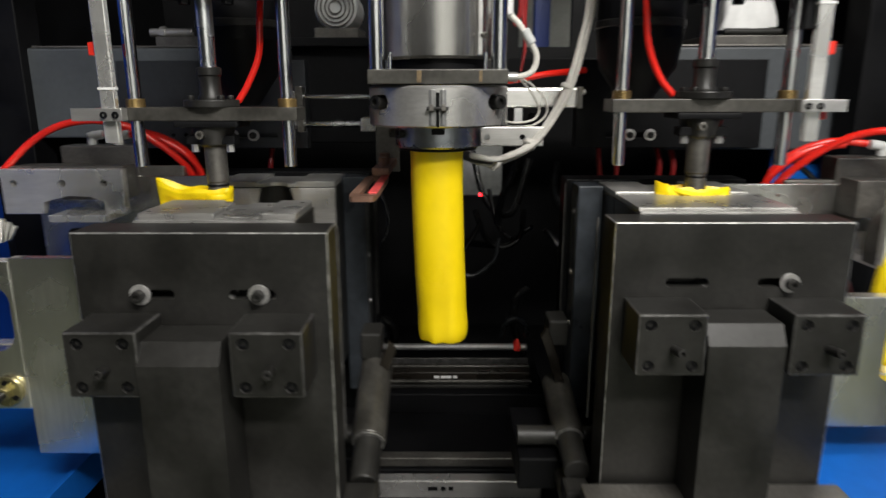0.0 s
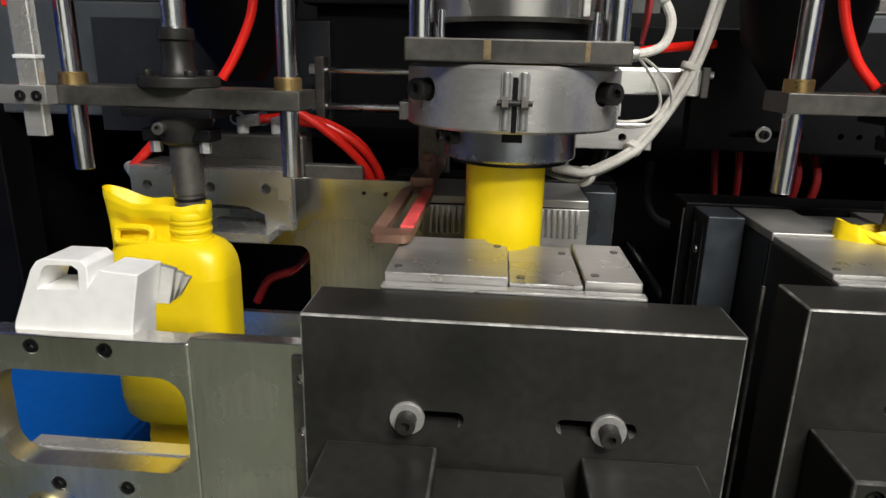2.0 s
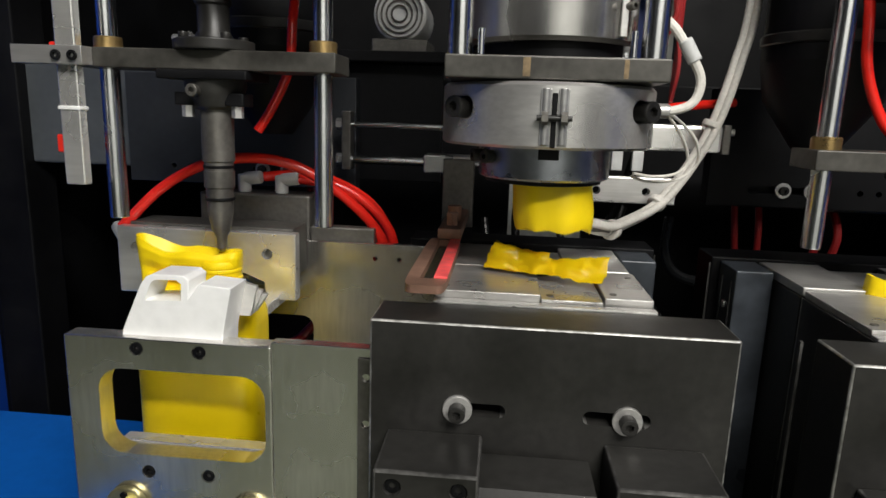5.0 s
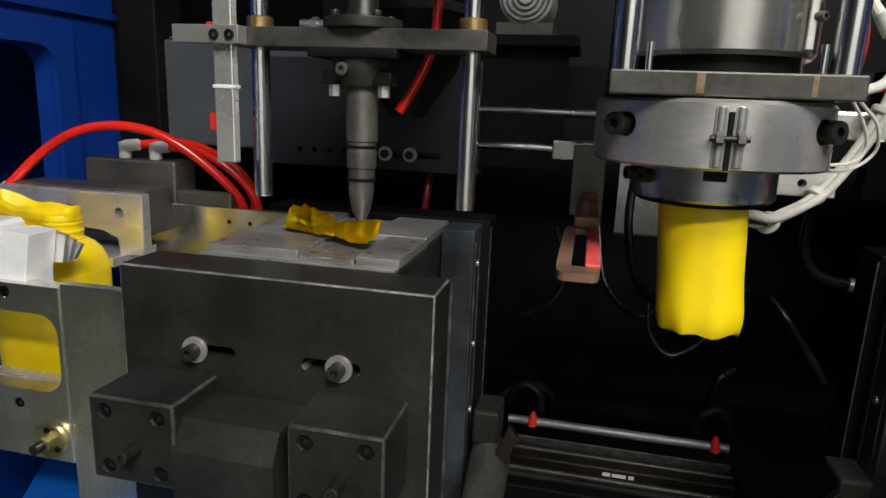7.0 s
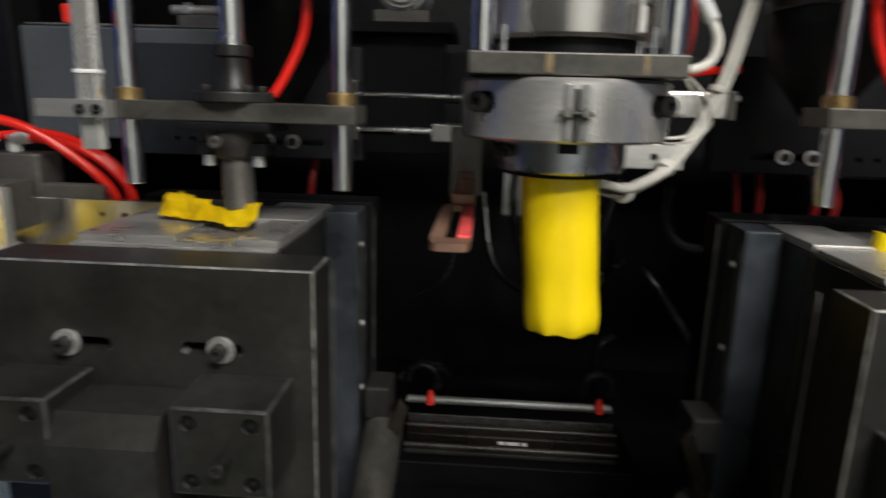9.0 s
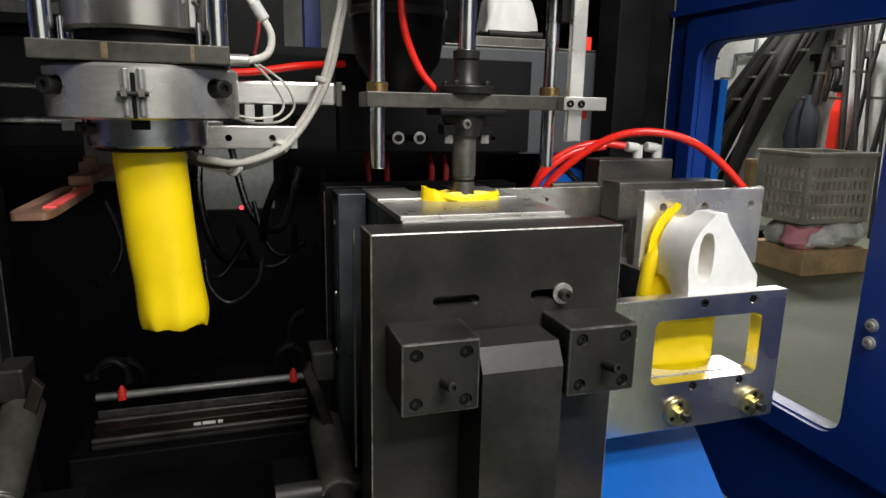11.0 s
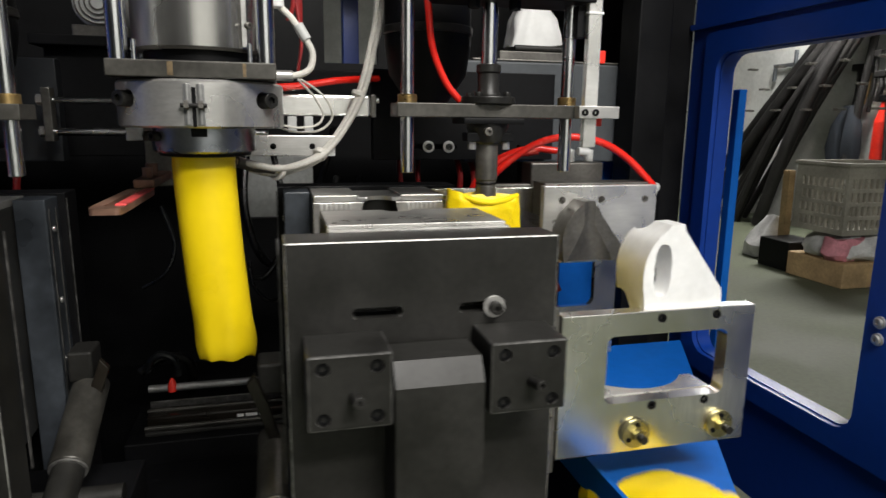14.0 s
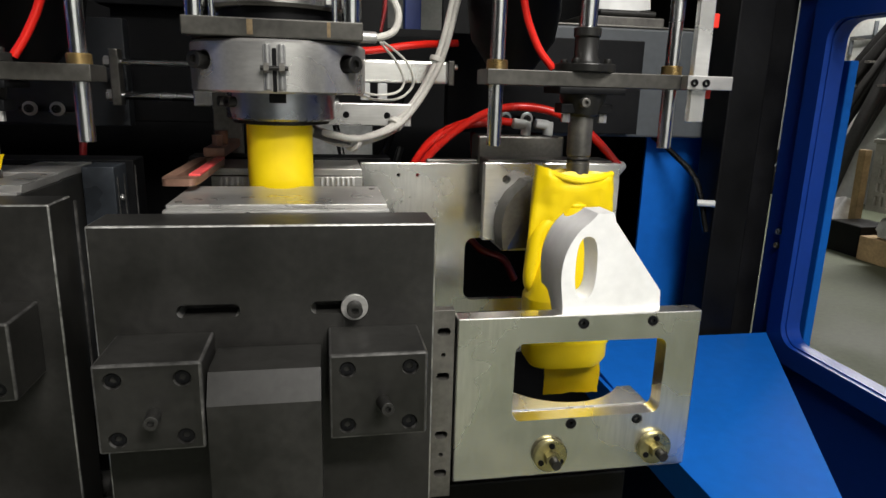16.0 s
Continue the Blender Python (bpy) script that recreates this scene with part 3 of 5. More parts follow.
part("lower_ring", bm_lathe([(0.080, 1.345), (0.084, 1.348), (0.084, 1.386)], 64, (AX, AY, 0)), RINGBLUE, die, "blued steel ring above the lip")
part("ring_notch", bm_box(-0.012, 0.012, -0.079, -0.06, 1.372, 1.386, 0.001), BLACK, die)
part("lip_ring", bm_lathe([(0.060, 1.338), (0.074, 1.340), (0.076, 1.346)], 48, (AX, AY, 0)), BLACK, die)
cap_screw(die, (-0.066, -0.042, 1.372), (-0.7, -0.7, 0), 0.008, "ring_screw", BLACKENED, 0.014)
cap_screw(die, (-0.079, -0.018, 1.372), (-0.9, -0.4, 0), 0.008, "ring_screw", BLACKENED, 0.014)

# ---------- cables at the die ----------
bundle = thing("cable_bundle", "bundle of white braided cables curving up from the die", "cable")
for k, (dx, dy, dz) in enumerate(((0, 0, 0), (0.010, -0.006, 0.003), (0.003, 0.007, -0.007))):
    pts = [(0.045, 0.075, 1.323), (0.075, 0.10, 1.312), (0.105, 0.13, 1.304), (0.148, 0.20, 1.305), (0.21, 0.27, 1.327), (0.263, 0.31, 1.386), (0.304, 0.33, 1.461), (0.332, 0.34, 1.561), (0.351, 0.35, 1.671), (0.36, 0.36, 2.0)]
    part("strand", bm_tube([pts[0]] + [(x + dx, y + dy, z + dz) for x, y, z in pts[1:]], 0.0066 if k else 0.0074, 12), CABLE, bundle)
part("dark_sleeve", bm_tube([(0.045, 0.075, 1.324), (0.075, 0.10, 1.313), (0.108, 0.135, 1.304)], 0.0105, 14), DARKSTEEL, bundle, "dark metal cable sleeve")
for p, q in (((0.206, 0.266, 1.324), (0.214, 0.273, 1.331)), ((0.301, 0.329, 1.455), (0.305, 0.33, 1.465)), ((0.114, 0.145, 1.297), (0.122, 0.158, 1.298))):
    part("tie", bm_cyl(p, q, 0.0155, seg=20, bevel=0.002), CABLE, bundle, "white cable tie")
wires = thing("sensor_wires", "thin white heater wires looping beside the die", "wire")
part("wire", bm_tube([(0.127, 0.08, 1.386), (0.155, 0.10, 1.378), (0.20, 0.12, 1.381), (0.225, 0.12, 1.405), (0.215, 0.10, 1.437), (0.19, 0.08, 1.459), (0.165, 0.05, 1.472)], 0.0022, 8), CABLE, wires)
part("wire", bm_tube([(0.127, 0.07, 1.391), (0.16, 0.09, 1.386), (0.195, 0.1, 1.392), (0.206, 0.1, 1.412), (0.19, 0.08, 1.442), (0.16, 0.05, 1.472)], 0.0022, 8), CABLE, wires)
elbow = thing("thermocouple", "white thermocouple lead with a metal plug", "thermocouple")
part("lead", bm_tube([(0.13, 0.0, 1.66), (0.126, 0.0, 1.60), (0.15, 0.0, 1.57), (0.171, 0.0, 1.54), (0.184, 0.0, 1.513), (0.178, 0.0, 1.487), (0.155, 0.0, 1.476), (0.124, 0.0, 1.475)], 0.0058, 10), CABLE, elbow)
part("plug", bm_cyl((0.119, 0.0, 1.475), (0.15, 0.0, 1.475), 0.009, seg=16, bevel=0.002), STEEL, elbow)
part("joint", bm_cyl((0.160, 0.0, 1.56), (0.175, 0.0, 1.535), 0.009, seg=12, bevel=0.002), FITTING, elbow)
part("cap", bm_cyl((0.127, 0.0, 1.585), (0.127, 0.0, 1.615), 0.012, seg=16, bevel=0.003), WHITEPAINT, elbow)
solid("red_wire", bm_tube([(0.13, 0.03, 1.75), (0.15, 0.03, 1.66), (0.155, 0.03, 1.60), (0.145, 0.03, 1.57)], 0.004, 8), DARKHOSE, "dark red wire above the thermocouple", "wire")
solid("air_hose", bm_tube([(0.10, 0.34, 1.47), (0.17, 0.35, 1.475), (0.26, 0.36, 1.49), (0.36, 0.40, 1.50)], 0.008, 10), REDHOSE, "red air hose behind the die", "hose", "machine hoses")

for k in range(4):
    a = 0.006 * k
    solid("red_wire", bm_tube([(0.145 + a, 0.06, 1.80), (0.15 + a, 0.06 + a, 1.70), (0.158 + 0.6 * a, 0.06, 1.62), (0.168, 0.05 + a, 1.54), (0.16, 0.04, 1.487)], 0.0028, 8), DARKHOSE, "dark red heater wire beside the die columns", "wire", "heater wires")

# ---------- cut-off knife ----------
knife = thing("cut_off_knife", "pneumatic cut-off knife with slotted brown blade holder", "knife")
part("cylinder_body", bm_box(0.10, 0.335, 0.36, 0.405, 1.410, 1.458, 0.006), ALU, knife, "bright aluminium pneumatic cylinder")
part("end_cap", bm_box(0.335, 0.348, 0.358, 0.407, 1.408, 1.460, 0.002), DARKSTEEL, knife)
part("end_screw", bm_cyl((0.346, 0.37, 1.447), (0.356, 0.37, 1.447), 0.006, seg=12), STEEL, knife)
for z, r in ((1.437, 0.0065), (1.368, 0.0085)):
    part("rod", bm_cyl((-0.37, 0.44, z), (0.10, 0.44, z), r, seg=16), CHROME, knife)
for x in (0.145, 0.182):
    part("white_tab", bm_box(x, x + 0.02, 0.365, 0.38, 1.372, 1.409, 0.002), FITTING, knife, "pale plastic sensor tab")
part("end_bracket", bm_box(-0.371, -0.353, 0.42, 0.455, 1.348, 1.463, 0.002), DARKSTEEL, knife)
for z in (1.437, 1.368):
    part("nut", bm_cyl((-0.385, 0.44, z), (-0.371, 0.44, z), 0.012, seg=6), STEEL, knife)
part("slide_plate", cut(bm_box(0.02, 0.245, 0.29, 0.31, 1.322, 1.367, 0.002), [bm_cyl((x, 0.2, 1.343), (x, 0.4, 1.343), 0.007, seg=16) for x in (0.111, 0.195)]), STEEL, knife)
part("guide_block", bm_box(-0.205, -0.11, 0.40, 0.455, 1.35, 1.385, 0.003), STEEL, knife)
part("drop_plate", bm_box(-0.165, -0.105, 0.385, 0.40, 1.25, 1.38, 0.002), DARKSTEEL, knife)
part("arm", bm_box(-0.150, -0.112, 0.16, 0.39, 1.268, 1.285, 0.003), COPPER, knife)
part("arm_bolt", bm_cyl((-0.13, 0.2, 1.284), (-0.13, 0.2, 1.305), 0.01, seg=6), COPPER, knife)
part("arm_bolt", bm_cyl((-0.13, 0.25, 1.284), (-0.13, 0.25, 1.31), 0.012, seg=16), COPPER, knife)
holder = bm_loft([(1.256, -0.1375, 0.03, 0.0255, 0.15, 8), (1.266, -0.1375, 0.03, 0.0255, 0.15, 8)], 48)
part("blade_holder", cut(holder, [bm_box(-0.146, -0.130, -0.085, 0.165, 1.2, 1.3)]), COPPER, knife)
# Thin red strip paints the red glow reflected along the slot's side.
part("guard_strip", bm_box(-0.129, -0.1125, -0.085, 0.16, 1.2662, 1.269, 0.0005), REDREFLECT, knife, "red reflection drawn as a strip along the slot")

# ---------- blow pin stations ----------
def station(xa, xb, yr, pin_x, side, lower):
    """Guide rods, a scale bar and the sliding pin bridge. side: the end at which the bar stands."""
    base = thing("guide_frame", "chromed guide rods and scale bar under a black block", "guide frame", "guide frames")
    for x in (xa, xb):
        part("guide_rod", bm_cyl((x, yr, 1.305), (x, yr, 1.75), 0.0125, seg=24, bevel=0.0012), CHROME, base)
    tb = part("top_block", bm_box(xa + 0.05, xb + 0.03, yr - 0.05, yr + 0.06, 1.622, 1.70, 0.003), BLACK, base)
    for x in (xa + 0.12, xa + 0.2):
        part("bolt_end", bm_cyl((x, yr - 0.02, 1.605), (x, yr - 0.02, 1.622), 0.011, seg=6), BLACK, tb)
    bx = (xb + 0.031) if side > 0 else (xa - 0.031)
    bar = part("scale_bar", bm_box(bx - 0.014, bx + 0.014, yr - 0.045, yr - 0.03, 1.354, 1.66, 0.002), ALU, base, "flat aluminium scale bar")
    part("tie", bm_box(bx - 0.0155, bx + 0.0155, yr - 0.047, yr - 0.028, 1.452 if side < 0 else 1.602, 1.457 if side < 0 else 1.607, 0.001), WHITEPAINT, bar, "white cable tie")
    for z in (1.527, 1.407):
        part("stop_block", bm_box(bx + side * 0.022 - 0.012, bx + side * 0.022 + 0.012, yr - 0.028, yr - 0.005, z - 0.012, z + 0.012, 0.002), REDPAINT, base, "red plastic stop block")
    if side > 0:
        part("sensor", bm_box(bx - 0.03, bx - 0.012, yr - 0.03, yr - 0.012, 1.56, 1.62, 0.002), BLACK, base)
    bridge = thing("blow_pin_bridge", "dark steel bridge plate carrying a vertical blow pin", "blow pin", "blow pin bridges")
    pl0, pl1 = (xa - 0.025, xb + 0.03) if side > 0 else (xa - 0.03, xb + 0.025)
    z0 = lower
    part("bridge_plate", bm_box(pl0, pl1, yr - 0.035, yr + 0.04, z0, z0 + 0.025, 0.0015), OXIDE, bridge)
    e0, e1 = (pl1 + 0.0005, pl1 + 0.055) if side > 0 else (pl0 - 0.066, pl0 - 0.0005)
    end = part("end_plate", bm_box(e0 - (0.03 if side > 0 else 0), e1 + (0 if side > 0 else 0.03), yr - 0.058, yr - 0.0355, z0 + 0.001, z0 + 0.024, 0.001), STEEL, bridge, "bright steel end plate")
    for k in range(2):
        cap_screw(end, (pl1 - 0.018 + 0.022 * k if side > 0 else pl0 + 0.018 - 0.022 * k, yr - 0.058, z0 + 0.012), (0, -1, 0), 0.0065, "screw", BLACK, 0.004)
    for x in (xa, xb):
        part("bushing", bm_lathe([(0.018, 0), (0.018, 0.014), (0.0165, 0.016), (0.0126, 0.016)], 28, (x, yr, z0 + 0.025)), BRASS, bridge, "brass guide bushing")
    fl = part("pin_flange", bm_cyl((pin_x, yr, z0 + 0.025), (pin_x, yr, z0 + 0.039), 0.052, seg=40, bevel=0.002), BLACKENED, bridge)
    for k in range(4):
        a = radians(45 + 90 * k)
        cap_screw(fl, (pin_x + 0.04 * math.cos(a), yr + 0.04 * math.sin(a), z0 + 0.039), (0, 0, 1), 0.0065, "screw", BLACKENED, 0.008)
    part("coupling", bm_lathe([(0.024, 0.039), (0.024, 0.045), (0.0205, 0.05), (0.0205, 0.082), (0.0235, 0.085), (0.0235, 0.098), (0.018, 0.1)], 28, (pin_x, yr, z0)), BLACKENED, bridge)
    part("piston_rod", bm_cyl((pin_x, yr, z0 + 0.09), (pin_x, yr, z0 + 0.40), 0.0155, seg=24), CHROME, bridge)
    part("under_plate", bm_box(pin_x - 0.06, pin_x + 0.06, yr - 0.045, yr + 0.04, z0 - 0.012, z0 - 0.0005, 0.002), BLACK, bridge)
    part("collar", bm_lathe([(0.026, -0.05), (0.03, -0.046), (0.04, -0.02), (0.04, -0.012)], 32, (pin_x, yr, z0)), BLACKENED, bridge)
    cap_screw(bridge, (pin_x - 0.012, yr - 0.034, z0 - 0.026), (0, -1, 0), 0.008, "screw", DARKSTEEL, 0.014)
    for s in (-1, 1):
        part("nut", bm_cyl((pin_x + s * 0.034, yr - 0.012, z0 - 0.06), (pin_x + s * 0.034, yr - 0.012, z0 - 0.04), 0.008, seg=6), STEEL, bridge)
        part("lug", bm_box(pin_x + s * 0.034 - 0.013, pin_x + s * 0.034 + 0.013, yr - 0.024, yr + 0.012, z0 - 0.045, z0 - 0.028, 0.002), BLACK, bridge)
    pin = part("blow_pin", bm_lathe([(0.003, -0.245), (0.007, -0.24), (0.0075, -0.225), (0.013, -0.213), (0.0175, -0.19), (0.0178, -0.17), (0.0185, -0.169), (0.0185, -0.155), (0.0205, -0.154), (0.0205, -0.132), (0.0195, -0.131), (0.0195, -0.12), (0.0215, -0.118), (0.0215, -0.04)], 32, (pin_x, yr, z0)), DARKSTEEL, bridge, "grey steel blow pin with a tapered tip")
    for z in (-0.128, -0.172):
        part("scribed_ring", bm_lathe([(0.0198, z), (0.0207, z + 0.001), (0.0207, z + 0.003), (0.0198, z + 0.004)], 32, (pin_x, yr, z0)), BLACK, pin)
    return bridge


bridge_left = station(-0.588, -0.293, 0.015, -0.44, -1, 1.395)
bridge_right = station(0.357, 0.679, 0.033, 0.515, 1, 1.409)
solid("air_hose", bm_tube([(-0.36, 0.12, 1.85), (-0.353, 0.10, 1.68), (-0.355, 0.08, 1.58), (-0.361, 0.08, 1.519), (-0.384, 0.075, 1.465), (-0.405, 0.07, 1.43)], 0.0068, 12), REDHOSE, "glossy red air hose to the blow pin", "hose", "pin hoses")
solid("air_hose", bm_tube([(0.42, 0.12, 1.85), (0.406, 0.10, 1.68), (0.407, 0.08, 1.615), (0.416, 0.08, 1.54), (0.442, 0.08, 1.478), (0.472, 0.075, 1.44)], 0.0068, 12), REDHOSE, "glossy red air hose to the blow pin", "hose", "pin hoses")

# ---------- mould halves ----------
PART_Y = 0.033


JAW_CURVE = [(p.x, p.z) for p in smooth_path([(0.402, 0, 1.10), (0.398, 0, 1.13), (0.398, 0, 1.155), (0.404, 0, 1.18), (0.418, 0, 1.205), (0.438, 0, 1.224), (0.446, 0, 1.233)], 5)]
JAW_RIGHT = JAW_CURVE + [(0.470, 1.234), (0.474, 1.221), (0.554, 1.116), (0.557, 1.10)]


def jaw_hollow():
    """The room that the jug takes up inside the closed jaws."""
    return bm_loft([(1.02, 0.4585, -0.03, 0.082, 0.053, 3), (1.065, 0.4615, -0.03, 0.076, 0.047, 2.8), (1.118, 0.4645, -0.03, 0.058, 0.040, 2.5), (1.158, 0.4625, -0.03, 0.040, 0.034, 2.2), (1.18, 0.4585, -0.03, 0.031, 0.031, 2), (1.26, 0.4585, -0.03, 0.031, 0.031, 2)], 36)


def front_half(side):
    """The front mould half in its carriage's space; its fixture stands out on that side."""
    h = thing("mould_front_half", "blackened steel front mould half with clamp blocks and take-off fixture", "mould half", "mould halves")
    slots = [(-0.108, -0.0365), (0.046, 0.114)] if side > 0 else [(-0.105, -0.037), (0.048, 0.121)]
    px0, px1, zb = (-0.198, 0.1975, 1.137) if side > 0 else (-0.190, 0.206, 1.141)
    body = bm_box(px0, px1, -0.20, -0.125, 0.62, 1.240, 0.0022)
    part("platen", cut(body, [bm_prism(rounded(a, b, zb - 0.008, zb + 0.008, 0.0075), -0.22, -0.165) for a, b in slots]), BLACKENED, h, "", WORN)
    for x in ((0.098,) if side > 0 else (-0.09, 0.0955)):
        cap_screw(h, (x, -0.20, zb), (0, -1, 0), 0.0095, "bolt", BLACKENED, 0.018, 0.0165)
    zk0, zk1, yk = 1.010, 1.112, -0.289
    for a, b in (((-0.176, -0.067), (0.066, 0.176)) if side > 0 else ((-0.168, -0.061), (0.073, 0.180))):
        body = bm_box(a, b, yk, -0.2005, zk0, zk1, 0.003)
        blk = part("clamp_block", cut(body, [bm_cyl((x, yk - 0.02, z), (x, yk + 0.005, z), 0.0095, seg=20) for x in (a + 0.02, b - 0.02) for z in (zk0 + 0.016, zk1 - 0.018)]), BLACKENED, h, "", WORNDARK)
        for x in (a + 0.02, b - 0.02):
            for z in (zk0 + 0.016, zk1 - 0.018):
                cap_screw(blk, (x, yk + 0.0055, z), (0, -1, 0), 0.008, "screw", BLACK, 0.003)
        cap_screw(blk, ((a + b) / 2 + 0.004, yk, zk1 - 0.058), (0.12, -1, 0.15), 0.0075, "set_screw", BLACKENED, 0.03)
    own = bm_prism([(-0.064, 0.3), (0.057, 0.3), (0.057, 1.0), (-0.064, 1.0)], -0.2915, -0.205)
    bmesh.ops.bisect_plane(own, geom=own.verts[:] + own.edges[:] + own.faces[:], plane_co=(0, -0.273, 0), plane_no=(0, 1, 0))
    for v in own.verts:
        if v.co.z > 0.9:
            v.co.z = 1.092 if v.co.y > -0.28 else 1.06
    part("ram_post", own, BLACKENED, h)
    part("foot_slab", bm_box(-0.235, 0.225, -0.34, -0.21, 0.70, 0.765, 0.004), DARKSTEEL, h)
    # insert with a deep recess, its top plates and neck plate
    py = 0.055 if side > 0 else 0.036
    i0, i1 = (-0.135, 0.149) if side > 0 else (-0.130, 0.138)
    body = bm_box(i0, i1, -0.1245, py - 0.001, 0.80, 1.238, 0.001)
    part("insert", cut(body, [bm_loft([(0.84, 0, py, 0.09, 0.055, 6), (1.10, 0, py, 0.09, 0.055, 6), (1.19, 0, py, 0.045, 0.04, 3), (1.26, 0, py, 0.028, 0.028, 2)], 32)]), BLACKENED, h, "dark steel mould insert with a hollow")
    plates = ((i0 + 0.002, i1 - 0.002, -0.106, 1.2475),) if side > 0 else ((i0 + 0.002, 0.0, -0.106, 1.252), (0.001, 0.076, -0.106, 1.2465), (0.078, i1 - 0.002, -0.102, 1.251))
    for a, b, y0, z in plates:
        bits = [bm_cyl((0, py, 1.2), (0, py, 1.3), 0.027, seg=28)]
        tp = part("top_plate", cut(bm_box(a, b, y0, py - 0.001, 1.2385, z, 0.0012), bits), GROUND, h, "ground steel top plate", WORN)
        for x, y in ((a + 0.012, y0 + 0.018), (b - 0.012, py - 0.03)):
            part("dowel", bm_cyl((x, y, z - 0.004), (x, y, z + 0.0012), 0.0045, seg=14), DARKSTEEL, tp)
    part("front_step", bm_box(i0 + 0.001, i1 - 0.001, -0.122, -0.108, 1.2385, 1.2425, 0.0008), STEEL, h, "", WORN)
    # take-off fixture
    if side > 0:
        yf, z0, z1, x0, x1 = -0.1235, 0.829, 1.087, 0.245, 0.620
        win, kz, kx = (0.331, 0.567, 0.923, 1.0455, 0.014), 0.866, (0.393, 0.563)
        screws = ((0.432, 1.073), (0.541, 1.073), (0.425, 0.913), (0.532, 0.913))
    else:
        yf, z0, z1, x0, x1 = -0.162, 0.925, 1.184, 0.318, 0.579
        win, kz, kx = (0.326, 0.538, 1.030, 1.144, 0.03), 0.96, (0.349, 0.509)
        screws = ((0.407, 1.171), (0.486, 1.171), (0.402, 1.007), (0.480, 1.007))
    xa, xb = span(side, x0, x1)
    wa, wb = span(side, win[0], win[1])
    cuts = [bm_prism(rounded(wa, wb, win[2], win[3], win[4]), yf - 0.05, yf + 0.06)]
    cuts += [bm_cyl((side * x, yf - 0.01, z), (side * x, yf + 0.006, z), 0.009, seg=20) for x, z in screws]
    f = part("fixture_plate", cut(bm_box(xa, xb, yf, yf + 0.028, z0, z1, 0.002), cuts), ALUPLATE, h, "brushed steel plate with a rounded window")
    for x, z in screws:
        cap_screw(f, (side * x, yf + 0.004, z), (0, -1, 0), 0.0075, "screw", BLACK, 0.004)
    for x in kx:
        boss = part("boss", bm_cyl((side * x, yf + 0.0, kz), (side * x, yf - 0.010, kz), 0.0265, seg=32, bevel=0.002), ZINC, f, "yellow zinc plated boss")
        for k in range(3):
            a = radians(90 + 120 * k)
            part("boss_screw", bm_cyl((side * x + 0.018 * math.cos(a), yf - 0.010, kz + 0.018 * math.sin(a)), (side * x + 0.018 * math.cos(a), yf - 0.0125, kz + 0.018 * math.sin(a)), 0.0045, seg=12), BLACK, boss)
        part("boss_nut", bm_cyl((side * x, yf - 0.01, kz), (side * x, yf - 0.022, kz), 0.012, seg=6), ZINC, boss)
        part("boss_stud", bm_cyl((side * x, yf - 0.02, kz), (side * x, yf - 0.036, kz), 0.0075, seg=16, bevel=0.001), BLACKENED, boss)
    if side > 0:
        xa, xb = 0.2105, 0.2415
        cuts = [bm_prism(rounded(xa + 0.006, xb - 0.006, z - 0.006, z + 0.006, 0.0055), -0.2, -0.1) for z in (1.068, 1.0, 0.9075, 0.845)]
        cuts += [bm_cyl((0.226, -0.2, z), (0.226, -0.1, z), 0.0035, seg=12) for z in (1.033, 0.875)]
        part("hinge_strip", cut(bm_box(xa, xb, -0.121, -0.103, 0.805, 1.10, 0.001), cuts), DARKSTEEL, h)
        part("strip_back", bm_box(0.199, 0.34, -0.0925, -0.075, 0.81, 1.08), BLACK, h)
    else:
        part("edge_rail", cut(bm_box(-0.2115, -0.1905, -0.1645, -0.161, 0.84, 1.178, 0.001), [bm_cyl((-0.2015, -0.2, z), (-0.2015, -0.1, z), 0.0055, seg=14) for z in (1.154, 1.0945, 0.9835, 0.90)]), DARKSTEEL, h)
        part("flat_plate", bm_box(-0.3175, -0.1905, -0.1605, -0.1425, 0.84, 1.1895, 0.0012), ALUPLATE, h, "brushed steel plate beside the platen")
    # window floor with the curved seat under the bottle
    xa, xb = span(side, win[0] + 0.004, win[1] - 0.004)
    mid = (xa + xb) / 2
    seat = cut(bm_box(xa, xb, yf + 0.03, yf + (0.09 if side > 0 else 0.052), win[2] - 0.012, win[2] + 0.002, 0.001), [bm_cyl((mid, 0.03, win[2] - 0.03), (mid, 0.03, win[2] + 0.03), 0.11, seg=40)])
    part("seat_plate", seat, ALU, h)
    part("link_bar", bm_box(*span(side, x0 + 0.03, x1 - 0.02), yf + 0.029, yf + 0.055, z0 + 0.01, win[2] - 0.015, 0.002), BLACKENED, h)
    if side > 0:
        out = [(0.404, 1.075)] + JAW_CURVE + [(0.470, 1.234), (0.474, 1.221), (0.554, 1.116), (0.557, 1.075)]
        hole = [(0.434 + 0.0165 * math.copysign(abs(math.cos(a)) ** 0.75, math.cos(a)), 1.154 + 0.046 * math.copysign(abs(math.sin(a)) ** 0.75, math.sin(a))) for a in [2 * math.pi * k / 28 for k in range(28)]]
    else:
        out = [(-0.518, 1.15), (-0.508, 1.192), (-0.482, 1.250), (-0.475, 1.259), (-0.467, 1.2625), (-0.428, 1.2625), (-0.421, 1.257), (-0.423, 1.234), (-0.409, 1.253), (-0.369, 1.250), (-0.381, 1.193), (-0.384, 1.15)]
        hole = [(-0.478, 1.229), (-0.470, 1.250), (-0.466, 1.2545), (-0.461, 1.256), (-0.437, 1.2565), (-0.431, 1.252), (-0.432, 1.231)]
